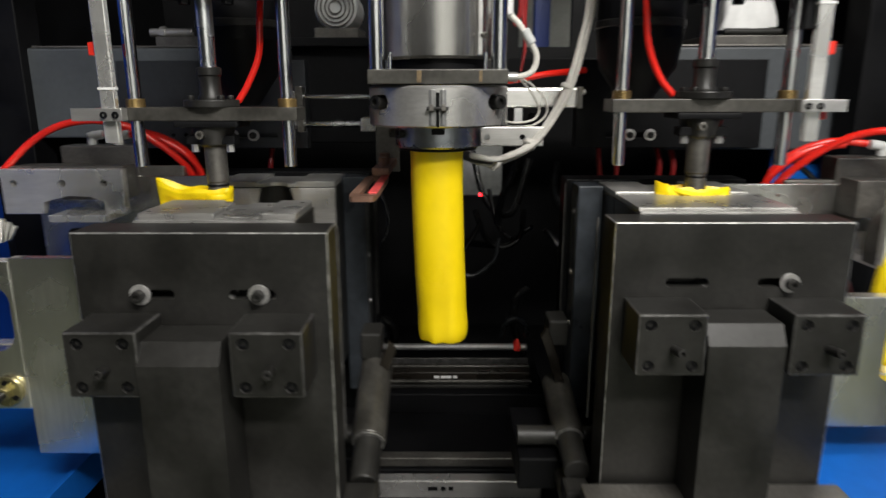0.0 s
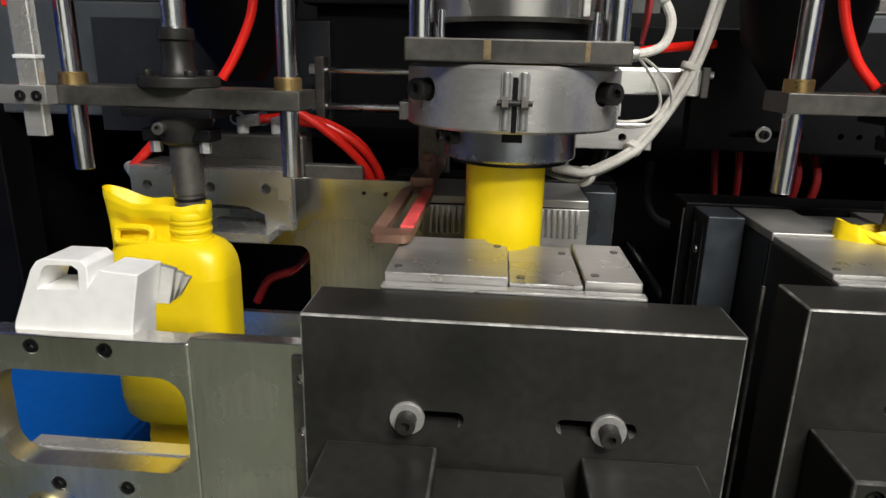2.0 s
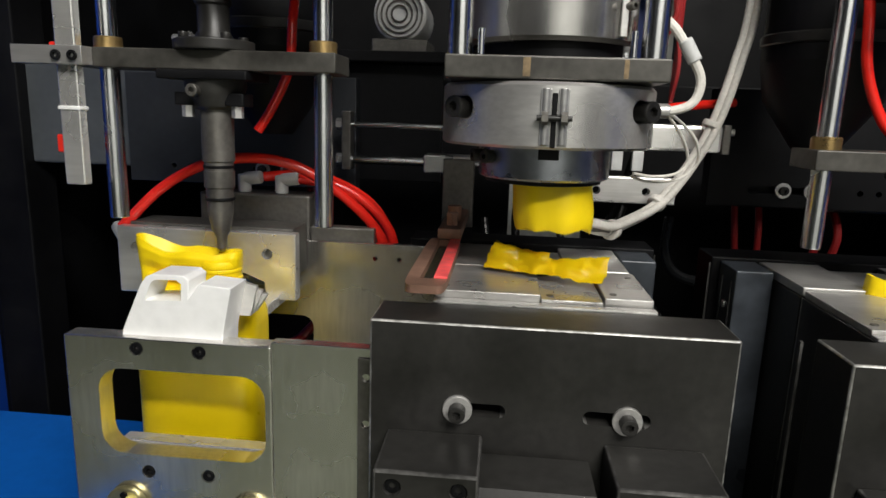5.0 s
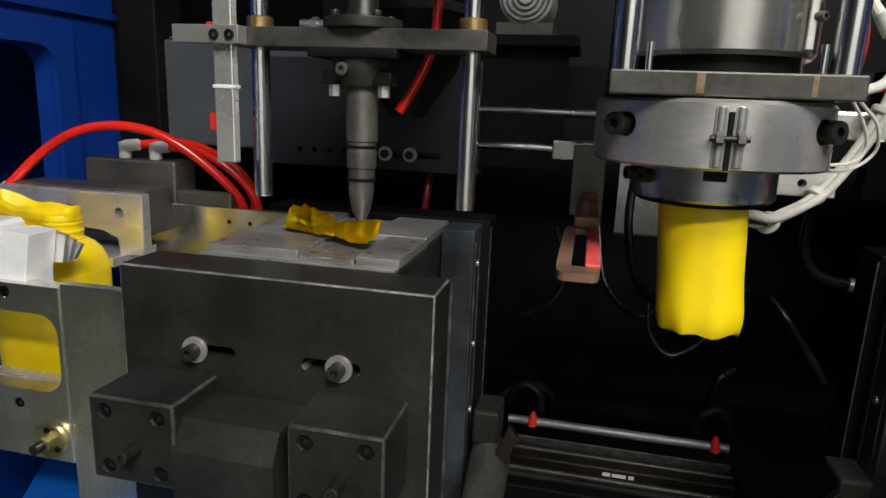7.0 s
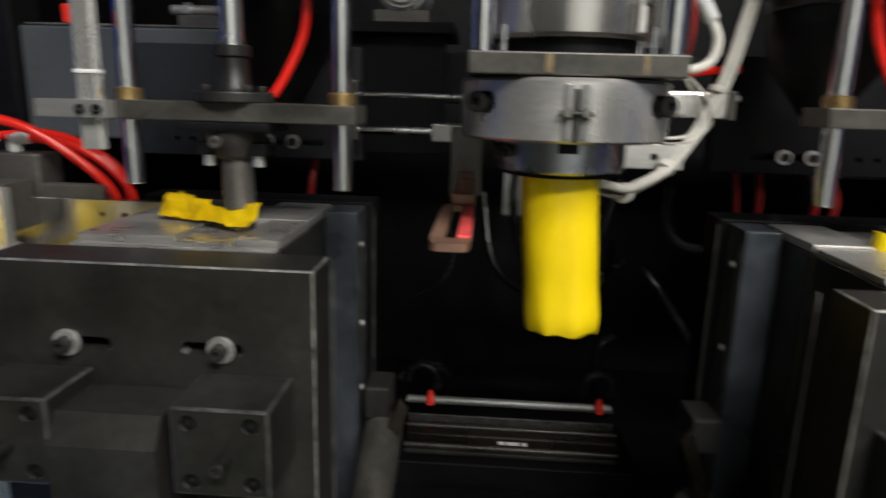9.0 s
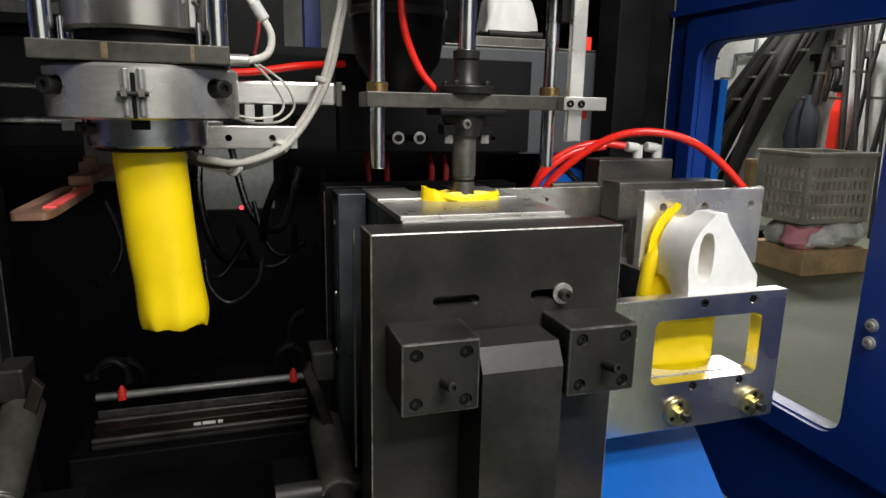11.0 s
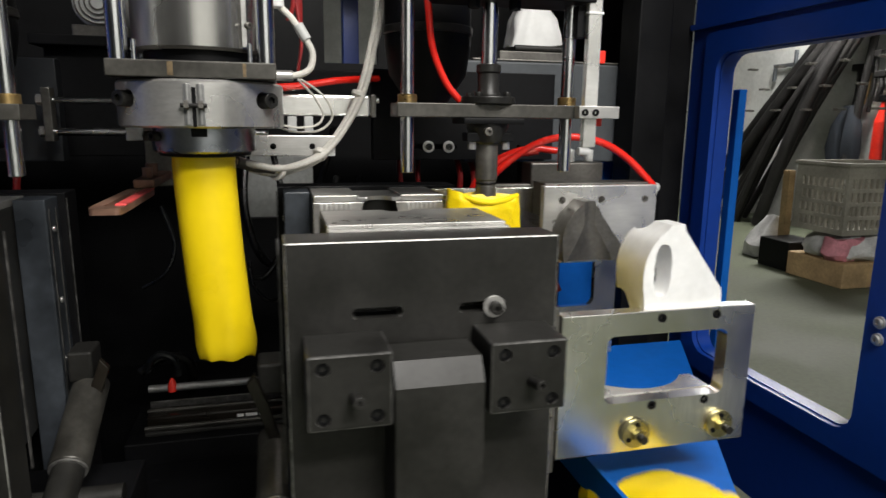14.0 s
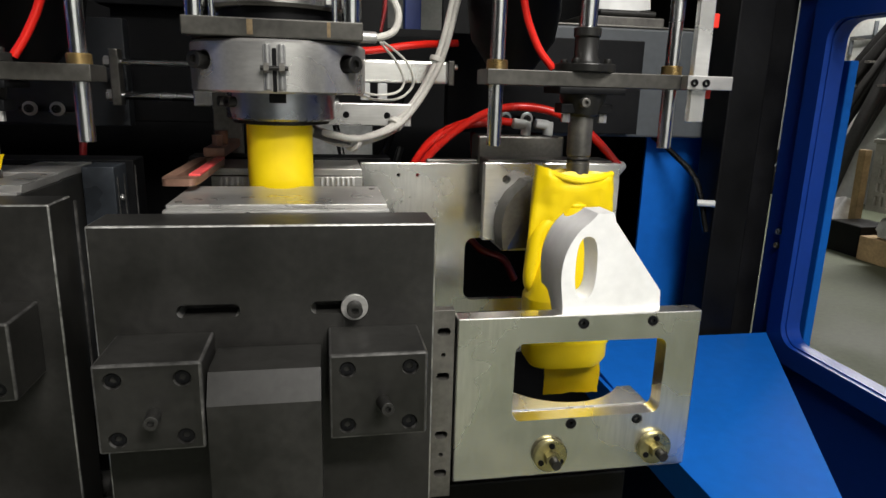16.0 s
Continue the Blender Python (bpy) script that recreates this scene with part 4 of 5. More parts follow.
    jaw = part("jaw", cut(bm_prism(out, yf + 0.012, yf + (0.105 if side > 0 else 0.06), 0.0 if side > 0 else 0.0012), [bm_prism(hole, -0.4, 0.2)] + ([jaw_hollow()] if side > 0 else [])), JAWMET, h, "bright milled aluminium bottle jaw")
    if side < 0:
        for k in range(3):
            part("tooth", bm_prism([(-0.402, 1.20), (-0.366, 1.20), (-0.357 + 0.003 * k, 1.240 - 0.008 * k), (-0.388, 1.248 - 0.008 * k)], yf + 0.062 + 0.01 * k, yf + 0.07 + 0.01 * k, 0.001), ALU, jaw)
    # toggle gear below
    s = -side
    tx, tr = (0.238, 0.033) if side < 0 else (0.225, 0.032)
    z0, z1 = (0.80, 0.885) if side < 0 else (0.76, 0.80)
    near, far = Vector((s * tx, -0.05, z0)), Vector((s * tx, 0.13, z1))
    ahead = (far - near).normalized()
    part("toggle_shaft", bm_cyl(near, far, tr, seg=28, bevel=0.003), OXIDE, h)
    part("shaft_neck", bm_cyl(near - ahead * 0.09, near, tr * 0.8, seg=28, bevel=0.003), BLACKENED, h)
    part("shaft_ring", bm_cyl(near - ahead * 0.004, near - ahead * 0.0005, tr * 0.95, seg=32), WORN, h)
    part("shaft_block", bm_box(*span(s, 0.2065, tx + 0.03), -0.19, -0.135, z0 - 0.13, z0 - 0.03, 0.006), BLACKENED, h)
    part("link", bm_prism([(s * (tx - 0.045), 0.68), (s * (tx - 0.015), 0.68), (s * (tx + 0.0), 0.78), (s * (tx + 0.024), 0.87), (s * (tx + 0.045), 0.93), (s * (tx + 0.03), 0.95), (s * (tx + 0.008), 0.89), (s * (tx - 0.02), 0.79)], 0.082, 0.097, 0.002), RUSTRAIL, h, "oily brown toggle link")
    part("lower_shaft", bm_cyl((s * 0.23, -0.22, 0.69), (s * 0.23, -0.05, 0.69), 0.028, seg=24, bevel=0.003), OXIDE, h)
    part("link_block", bm_box(*span(s, 0.2065, 0.25), 0.10, 0.17, 0.90, 0.96, 0.005), BLACKENED, h)
    part("side_strip", bm_box(*span(s, 0.2035, 0.2065), -0.11, -0.105, 0.84, 1.23), WORNDARK, h)
    return h


def back_half(side):
    h = thing("mould_back_half", "blackened steel back mould half with arm and take-off plate", "mould half", "mould halves")
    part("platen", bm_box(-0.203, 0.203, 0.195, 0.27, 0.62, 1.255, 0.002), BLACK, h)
    s = -side
    part("edge_strip", bm_box(*span(s, 0.2035, 0.206), 0.197, 0.200, 0.88, 1.245), WORNDARK, h)
    part("side_wall", bm_box(*span(s, 0.137, 0.19), 0.12, 0.194, 0.70, 1.25, 0.002), INNERWALL, h, "dark blued inner wall")
    for y in (0.135, 0.175):
        part("wall_strip", bm_box(*span(s, 0.1895, 0.1915), y, y + 0.004, 0.85, 1.23), WORNDARK, h)
    for z in (1.19, 1.05, 0.93):
        cap_screw(h, (s * 0.1895, 0.155, z), (s, 0, 0), 0.006, "screw", STEEL, 0.004)
    body = bm_box(-0.135, 0.135, PART_Y + 0.001, 0.194, 0.80, 1.238, 0.001)
    face = bm_box(-0.134, 0.134, PART_Y - 0.003, PART_Y + 0.0005, 0.802, 1.237, 0.0008)
    part("parting_face", cut(face, [bm_loft([(0.84, 0, PART_Y, 0.09, 0.055, 6), (1.10, 0, PART_Y, 0.09, 0.055, 6), (1.19, 0, PART_Y, 0.045, 0.04, 3), (1.26, 0, PART_Y, 0.028, 0.028, 2)], 32)]), GROUND, h, "ground steel parting face")
    part("insert", cut(body, [bm_loft([(0.84, 0, PART_Y, 0.09, 0.055, 6), (1.10, 0, PART_Y, 0.09, 0.055, 6), (1.19, 0, PART_Y, 0.045, 0.04, 3), (1.26, 0, PART_Y, 0.028, 0.028, 2)], 32)]), BLACKENED, h, "dark steel mould insert with a hollow")
    for a, b in ((-0.133, -0.045), (0.045, 0.133)):
        tp = part("top_plate", bm_box(a, b, PART_Y + 0.001, 0.19, 1.2385, 1.251, 0.0012), GROUND, h, "ground steel top plate")
        for k in range(7):
            x = a + 0.012 + 0.0095 * k
            part("vent_rib", bm_box(x, x + 0.0055, PART_Y - 0.006, PART_Y - 0.0035, 1.19, 1.236, 0.001), STEEL, tp)
    part("neck_plate", cut(bm_box(-0.044, 0.044, PART_Y + 0.001, 0.17, 1.2385, 1.2465, 0.001), [bm_cyl((0, PART_Y, 1.2), (0, PART_Y, 1.3), 0.027, seg=28)]), STEEL, h)
    for x in (-0.15, 0.15):
        cap_screw(h, (x, 0.1945, 1.215), (0, -1, 0), 0.008, "screw", BLACKENED, 0.01)
    oz = 0.0 if side > 0 else 0.03
    cuts = [bm_prism(rounded(*span(side, 0.36, 0.56), 0.95 + oz, 1.09 + oz, 0.02), 0.1, 0.2)]
    cuts += [bm_cyl((side * x, 0.1, 1.225), (side * x, 0.2, 1.225), 0.004, seg=12) for x in (0.215, 0.255)]
    part("arm_plate", cut(bm_box(*span(side, 0.137, 0.62), 0.15, 0.165, 0.82, 1.25, 0.001), cuts), ALUPLATE, h, "long brushed steel arm plate")
    if side > 0:
        x0, x1, z0, z1 = 0.375, 0.66, 1.105, 1.262
        notch = [(0.43, 1.08), (0.435, 1.15), (0.47, 1.205), (0.51, 1.215), (0.55, 1.14), (0.56, 1.08)]
    else:
        x0, x1, z0, z1 = 0.36, 0.645, 1.172, 1.277
        notch = [(-0.56, 1.15), (-0.55, 1.20), (-0.49, 1.215), (-0.44, 1.212), (-0.41, 1.2), (-0.405, 1.15)]
    xa, xb = span(side, x0, x1)
    zc = z1 - 0.033
    cuts = [bm_prism(notch, 0.0, 0.2)] + [bm_cyl((side * x, 0.0, zc), (side * x, 0.2, zc), 0.0085, seg=20) for x in (x0 + 0.045, (x0 + x1) / 2, x1 - 0.03)]
    top = part("take_off_plate", cut(bm_box(xa, xb, 0.06, 0.08, z0, z1, 0.002), cuts), ALU, h, "milled aluminium take-off plate")
    if side > 0:
        # Dark steel colour stands for the dark reflections in this aluminium jaw.
        part("back_jaw", cut(bm_prism(JAW_RIGHT, -0.002, 0.0595), [jaw_hollow()]), DARKSTEEL, h, "milled aluminium back jaw, coloured dark for its reflections")
    part("support_block", bm_box(xa + 0.01, xb - 0.01, 0.081, 0.149, z1 - 0.075, z1 + 0.004, 0.002), DARKSTEEL, h)
    part("curved_seat", bm_prism([(side * (x0 + 0.03), z0 - 0.012), (side * (x0 + 0.16), z0 - 0.012), (side * (x0 + 0.16), z0 + 0.004), (side * (x0 + 0.03), z0 + 0.004)], 0.02, 0.13, 0.001), ALU, h)
    part("cylinder", bm_box(*span(side, x0 + 0.01, x0 + 0.20), 0.166, 0.23, z1 - 0.03, z1 + 0.045, 0.004), DARKSTEEL, h)
    part("arm_step", bm_box(*span(side, x0 - 0.10, x0 + 0.01), 0.166, 0.19, z1 - 0.06, z1 - 0.005, 0.003), DARKSTEEL, h)
    zt = z1 + 0.045
    for k, x in enumerate((x0 + 0.13, x0 + 0.065) if side < 0 else (x0 + 0.12, x0 + 0.17)):
        fit_ob = part("elbow_fitting", bm_cyl((side * x, 0.19, zt), (side * x, 0.19, zt + 0.03), 0.011, seg=16, bevel=0.002), FITTING, h, "pale plastic elbow fitting")
        part("elbow_end", bm_cyl((side * x, 0.19, zt + 0.022), (side * (x - 0.03), 0.19, zt + 0.026), 0.011, seg=16, bevel=0.002), FITTING, fit_ob)
    arc = part("red_hose", bm_tube([(side * (x1 + 0.012), 0.085, z1 - 0.012), (side * (x1 - 0.05), 0.11, z1 + 0.055), (side * (x1 - 0.12), 0.12, z1 + 0.095), (side * (x1 - 0.20), 0.13, z1 + 0.107), (side * (x1 - 0.27), 0.15, z1 + 0.09), (side * (x1 - 0.34), 0.17, z1 + 0.04), (side * (x1 - 0.39), 0.19, z1 - 0.02), (side * (x1 - 0.40), 0.2, z1 - 0.08)], 0.0085, 12), REDHOSE, h, "glossy red air hose")
    part("red_hose", bm_tube([(side * (x0 + 0.035), 0.19, zt + 0.026), (side * (x0 - 0.03), 0.20, zt + 0.015), (side * (x0 - 0.085), 0.21, zt - 0.02), (side * (x0 - 0.12), 0.22, zt - 0.07), (side * (x0 - 0.125), 0.22, zt - 0.13)], 0.0085, 12), REDHOSE, h, "glossy red air hose")
    part("red_hose", bm_tube([(side * (x0 + 0.10), 0.20, zt + 0.026), (side * (x0 + 0.02), 0.22, zt + 0.03), (side * (x0 - 0.06), 0.225, zt - 0.0), (side * (x0 - 0.105), 0.23, zt - 0.05), (side * (x0 - 0.115), 0.23, zt - 0.13)], 0.0085, 12), REDHOSE, h, "glossy red air hose")
    tip = part("hose_end", bm_cyl((side * (x1 - 0.006), 0.07, z1 - 0.018), (side * (x1 + 0.018), 0.095, z1 - 0.008), 0.011, seg=14, bevel=0.002), FITTING, h)
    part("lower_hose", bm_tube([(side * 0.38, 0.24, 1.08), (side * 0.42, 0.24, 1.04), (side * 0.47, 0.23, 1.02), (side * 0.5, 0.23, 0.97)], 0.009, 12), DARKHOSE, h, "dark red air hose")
    return h, top, tip, arc


front_left, back_left = front_half(-1), back_half(-1)[0]
front_right = front_half(1)
back_right, plate_right, tip_right, arc_right = back_half(1)

# ---------- yellow plastic ----------
def parison(length, lean, label, ragged):
    """A soft tube whose lower end hangs a little to one side."""
    rows = []
    for k in range(25):
        z = length * (k / 24) ** 1.6
        swell = 1.0 + 0.05 * math.exp(-z / 0.05) * math.sin(z * 60) - 0.08 * math.exp(-z / 0.012)
        rows.append((z, lean * max(0, 1 - z / 0.34) ** 1.4, 0.0, 0.0515 * swell, 0.048 * swell, 2.3))
    bm = bm_loft(rows, 48)
    for v in bm.verts:
        f = math.exp(-v.co.z / 0.06)
        n1 = noise.noise(Vector((v.co.x * 30, v.co.y * 30, v.co.z * 9)))
        v.co.x += 0.006 * f * n1
        v.co.y += 0.012 * f * noise.noise(Vector((v.co.x * 35, 7, v.co.z * 8)))
        v.co.z += ragged * f * noise.noise(Vector((v.co.x * 38, v.co.y * 38, 2)))
    return solid("parison", bm, YELLOW, label, "parison", "parisons")


parison_one = parison(0.56, 0.012, "long soft yellow plastic tube hanging from the die", 0.012)
parison_two = parison(0.50, 0.022, "ragged-ended soft yellow plastic tube hanging from the die", 0.018)


def neck(bm, cx, z0, z1, r):
    prof = [(r, z0)]
    turns = 3
    for k in range(turns):
        za = z0 + (z1 - z0) * (k + 0.25) / turns
        prof += [(r, za), (r + 0.0015, za + 0.002), (r + 0.0015, za + 0.005), (r, za + 0.007)]
    prof += [(r, z1)]
    return bm_lathe(prof, 36, (cx, 0, 0), (1, 1), bm)


def bm_flash(rows, seed, tilt):
    """A flattened, softly crumpled tube of rows (z, centre x, half x, half y) with an uneven top edge."""
    fine = []
    for (za, ca, wa, da), (zb, cb, wb, db) in zip(rows, rows[1:]):
        for k in range(5):
            t = k / 5
            fine.append((za + (zb - za) * t, ca + (cb - ca) * t, 0, wa + (wb - wa) * t, da + (db - da) * t, 2.8))
    z, c, w, d = rows[-1]
    fine += [(z, c, 0, w, d, 2.8), (z - 0.012, c, 0, w * 0.92, d * 0.55, 2.8), (z - 0.02, c, 0, w * 0.8, d * 0.3, 2.8)]
    own = bm_loft(fine, 72)
    z0 = rows[0][0]
    for v in own.verts:
        up = max(0.0, (v.co.z - z0) / (z - z0)) ** 3
        p = v.co.copy()
        v.co.y += 0.007 * noise.noise(Vector((p.x * 24 + seed, seed, p.z * 16))) + 0.003 * noise.noise(Vector((p.x * 60, seed + 3, p.z * 45)))
        v.co.z += up * (tilt * (p.x - c) + 0.012 * noise.noise(Vector((p.x * 22, seed + 5, 1))) + 0.22 * max(0, abs(p.x - c) - 0.045))
    return own


def bottle_wide():
    b = thing("bottle", "glossy yellow plastic bottle with untrimmed moulding flash", "bottle", "bottles")
    rows = [(-0.335, -0.032, 0, 0.055, 0.025, 4), (-0.332, -0.032, 0, 0.074, 0.037, 4), (-0.318, -0.032, 0, 0.084, 0.045, 4), (-0.29, -0.032, 0, 0.087, 0.048, 4.5), (-0.10, -0.032, 0, 0.088, 0.048, 4.5), (-0.08, -0.032, 0, 0.086, 0.046, 4), (-0.066, -0.031, 0, 0.080, 0.042, 3.6), (-0.056, -0.029, 0, 0.070, 0.037, 3.2), (-0.05, -0.02, 0, 0.05, 0.032, 2.6)]
    part("body", bm_loft(rows, 56), YELLOW, b)
    part("neck", neck(None, -0.002, -0.056, -0.018, 0.0275), YELLOW, b)
    part("neck_rim", bm_lathe([(0.024, -0.022), (0.029, -0.020), (0.030, -0.015), (0.028, -0.010), (0.023, -0.012)], 36, (-0.002, 0, 0)), YELLOW, b)
    part("flash", bm_flash([(-0.13, -0.048, 0.066, 0.020), (-0.075, -0.050, 0.068, 0.020), (-0.05, -0.054, 0.064, 0.018), (-0.03, -0.054, 0.066, 0.017), (-0.018, -0.047, 0.074, 0.023), (-0.006, -0.046, 0.076, 0.025), (0.002, -0.046, 0.076, 0.022)], 1.7, -0.17), YELLOW, b, "crumpled thin yellow flash")
    part("handle_print", bm_tube([(-0.098, -0.022, -0.034), (-0.075, -0.023, -0.032), (-0.05, -0.022, -0.035), (-0.052, -0.027, -0.052), (-0.075, -0.028, -0.053), (-0.097, -0.026, -0.052), (-0.098, -0.022, -0.034)], 0.005, 8, 6), YELLOW, b)
    part("tail_flash", bm_sheet([(-0.10, -0.40), (0.0, -0.40), (0.01, -0.32), (-0.10, -0.32)], 0.006, 0.003, 4.0), YELLOW, b)
    return b


def bottle_jug(flash, label):
    b = thing("bottle", label, "bottle", "bottles")
    rows = [(-0.362, 0, 0, 0.055, 0.03, 3), (-0.359, 0, 0, 0.070, 0.04, 3.2), (-0.343, 0, 0, 0.080, 0.046, 3.2), (-0.318, 0, 0, 0.080, 0.047, 3.2), (-0.309, 0, 0, 0.084, 0.049, 3.2), (-0.225, 0, 0, 0.084, 0.049, 3.2), (-0.216, 0, 0, 0.080, 0.046, 3.2), (-0.17, 0.003, 0, 0.072, 0.043, 2.8), (-0.117, 0.006, 0, 0.054, 0.036, 2.5), (-0.077, 0.004, 0, 0.036, 0.03, 2.2), (-0.056, 0, 0, 0.027, 0.027, 2)]
    part("body", bm_loft(rows, 56), YELLOW, b)
    part("neck", neck(None, 0.0, -0.058, -0.014 if flash else -0.028, 0.0245), YELLOW, b)
    part("handle", bm_tube([(-0.02, 0, -0.076), (-0.045, -0.003, -0.082), (-0.066, -0.004, -0.108), (-0.074, -0.004, -0.152), (-0.074, 0, -0.196), (-0.06, 0, -0.222)], 0.0145, 14), YELLOW, b)
    if flash:
        part("flash", bm_flash([(-0.20, -0.004, 0.083, 0.009), (-0.15, -0.004, 0.082, 0.010), (-0.10, -0.004, 0.081, 0.011), (-0.055, -0.004, 0.078, 0.020), (-0.02, -0.004, 0.076, 0.027), (-0.004, -0.004, 0.074, 0.026), (0.008, -0.004, 0.074, 0.02)], 5.1, -0.05), YELLOW, b, "crumpled thin yellow flash")
        part("fold", bm_tube([(-0.064, -0.010, 0.012), (-0.03, -0.022, 0.0), (0.0, -0.025, -0.005), (0.03, -0.022, -0.002), (0.064, -0.010, 0.006)], 0.006, 10), YELLOW, b)
        part("tail_flash", bm_sheet([(-0.035, -0.43), (0.078, -0.43), (0.08, -0.34), (-0.035, -0.34)], 0.006, 0.003, 4.0), YELLOW, b)
    else:
        edge = [(x - 0.4585, z - 1.235) for x, z in JAW_CURVE]
        outer = [(x - 0.013 if k < len(edge) - 6 else x - 0.006, z + 0.008 * k / len(edge)) for k, (x, z) in enumerate(edge)]
        inner = [(x + 0.006, z) for x, z in edge]
        part("seam_flash", bm_prism([(-0.07, -0.18)] + outer + inner[::-1] + [(-0.05, -0.18)], -0.003, 0.001), YELLOW, b, "thin yellow seam flash round the handle")
    return b


bottle_left = bottle_wide()
bottle_right = bottle_jug(True, "glossy yellow plastic jug hanging from the pin with flash")
bottle_right.location = (0.515, 0.035, 1.252)
bottle_falling = bottle_jug(False, "trimmed yellow plastic jug with a loop handle")

scrap = thing("flash_scrap", "crumpled strip of yellow plastic flash on the mould", "plastic scrap")
for k, (outline, tilt, turn) in enumerate((
    ([(-0.08, 0.0), (-0.082, 0.05), (-0.06, 0.046), (-0.03, 0.038), (0.0, 0.03), (0.04, 0.036), (0.082, 0.044), (0.084, 0.004), (0.05, 0.0), (0.0, 0.006), (-0.04, 0.0)], -48, -25),
    ([(-0.08, 0.0), (-0.07, 0.035), (-0.02, 0.03), (0.01, 0.03), (0.02, 0.0)], -25, -20),
)):
    own = bm_sheet(outline, 0.008, 0.008, 11.0 + 4 * k, 30)
    own.transform(pose(0, 0, 0.004 + 0.002 * k, tilt, 0, turn))
    for v in own.verts:
        v.co.z = max(v.co.z, 0.0004)
    part("strip" if k == 0 else "fold", own, YELLOW, scrap)

# ---------- beyond the right window ----------
before_yard = set(bpy.data.objects)
ZB = 0.5895  # floor level before the yard is set at its distance
rng = random.Random(5)
pile = [(5.05, 3.0, 0.034), (4.82, 2.68, 0.066)]
pile += [(4.62 - 0.085 * k + rng.uniform(-0.05, 0.05), 2.78 + 0.035 * (k % 5) + rng.uniform(-0.05, 0.05), rng.choice((0.028, 0.035, 0.05))) for k in range(13)]
for k, (y0, y1, r) in enumerate(pile):
    xb = 4.42 - 0.05 * (k % 4) - (0.1 if k > 8 else 0)
    solid("leaning_pipe", bm_tube([(xb - 0.12, y0 + 0.23 * (y1 - y0), ZB + 0.01), (xb - 0.02, y0 + 0.6 * (y1 - y0), 1.55), (4.57 - r, y1, 2.56)], r, 12, 4), PIPEMAT, "dark dusty pipe leaning on the workshop wall", "pipe", "leaning pipes")
for k, (y0, y1, r) in enumerate(((2.30, 2.62, 0.012), (2.36, 2.72, 0.018), (2.50, 2.80, 0.022), (2.46, 2.66, 0.014), (2.22, 2.45, 0.012), (2.62, 2.50, 0.016), (2.40, 2.33, 0.02), (2.98, 2.93, 0.03))):
    solid("steel_bar", bm_tube([(4.35, y0, ZB + 0.004), (4.46, (y0 + y1) / 2, 1.3), (4.55, y1, 2.2)], r, 10, 4), PIPEMAT, "thin steel bar standing against the wall", "bar", "wall bars")
overalls = thing("work_clothes", "dark blue work clothes hanging on a hook", "clothes")
for c in (2.95, 3.09):
    own = bm_loft([(1.08, 4.47, c, 0.035, 0.06, 3), (1.25, 4.46, c, 0.045, 0.066, 3), (1.42, 4.47, c, 0.04, 0.055, 3), (1.56, 4.49, 3.02 + (c - 3.02) * 0.3, 0.03, 0.03, 2)], 28)
    for v in own.verts:
        v.co += 0.02 * noise.noise_vector(v.co * 14)
    part("leg", own, CLOTH, overalls)
part("hook", bm_tube([(4.58, 3.02, 1.60), (4.53, 3.02, 1.58), (4.51, 3.02, 1.53), (4.50, 3.02, 1.56)], 0.008, 8), BLACK, overalls)
tools = thing("hanging_tools", "rusty iron tools and chains hanging on the wall", "tools")
for k, (y, z0, z1, r) in enumerate(((3.04, 1.50, 1.86, 0.018), (2.97, 1.58, 1.84, 0.028), (2.90, 1.52, 1.95, 0.014), (2.84, 1.60, 1.80, 0.022), (2.60, 1.25, 1.85, 0.012))):
    part("tool", bm_tube([(4.55, y + 0.02, z0), (4.54, y - 0.015, (z0 + z1) / 2), (4.56, y + 0.01, z1)], r, 8, 5), CARD if k == 1 else PIPEMAT, tools)
    part("tool_head", bm_box(4.52, 4.57, y - 0.05, y + 0.05, z1 - 0.03, z1 + 0.02, 0.008), PIPEMAT, tools)
bracket = thing("wall_bracket", "grey iron bracket fixed on the white wall", "bracket")
part("bar", bm_box(4.55, 4.58, 3.70, 3.95, 1.915, 1.945, 0.003), GREYPAINT, bracket)
part("bar", bm_box(4.55, 4.58, 3.93, 3.95, 1.80, 1.914, 0.003), GREYPAINT, bracket)
part("bar", bm_box(4.55, 4.58, 3.70, 3.72, 1.86, 2.05, 0.003), GREYPAINT, bracket)
crate = thing("crate", "dusty beige plastic crate standing on boxes", "crate")
cx0, cx1, cy0, cy1, cz0, cz1 = 3.0, 3.45, 1.54, 1.88, 0.86, 1.21
for nm, b in (("side", (cx0, cx0 + 0.012, cy0, cy1)), ("side", (cx1 - 0.012, cx1, cy0, cy1)), ("end", (cx0 + 0.0125, cx1 - 0.0125, cy0, cy0 + 0.012)), ("end", (cx0 + 0.0125, cx1 - 0.0125, cy1 - 0.012, cy1))):
    own = bm_box(*b, cz0, cz1)
    if nm == "side":
        own = cut(own, [bm_box(b[0] - 0.05, b[1] + 0.05, y, y + 0.022, z, z + 0.05) for z in (0.89, 0.96, 1.03, 1.10) for y in [1.56 + 0.036 * k for k in range(8)]])
    else:
        own = cut(own, [bm_box(x, x + 0.022, b[2] - 0.05, b[3] + 0.05, z, z + 0.05) for z in (0.89, 0.96, 1.03, 1.10) for x in [3.03 + 0.036 * k for k in range(11)]])
    part(nm, own, CRATEMAT, crate)
part("bottom", bm_box(cx0 + 0.0125, cx1 - 0.0125, cy0 + 0.0125, cy1 - 0.0125, cz0, cz0 + 0.012), CRATEMAT, crate)
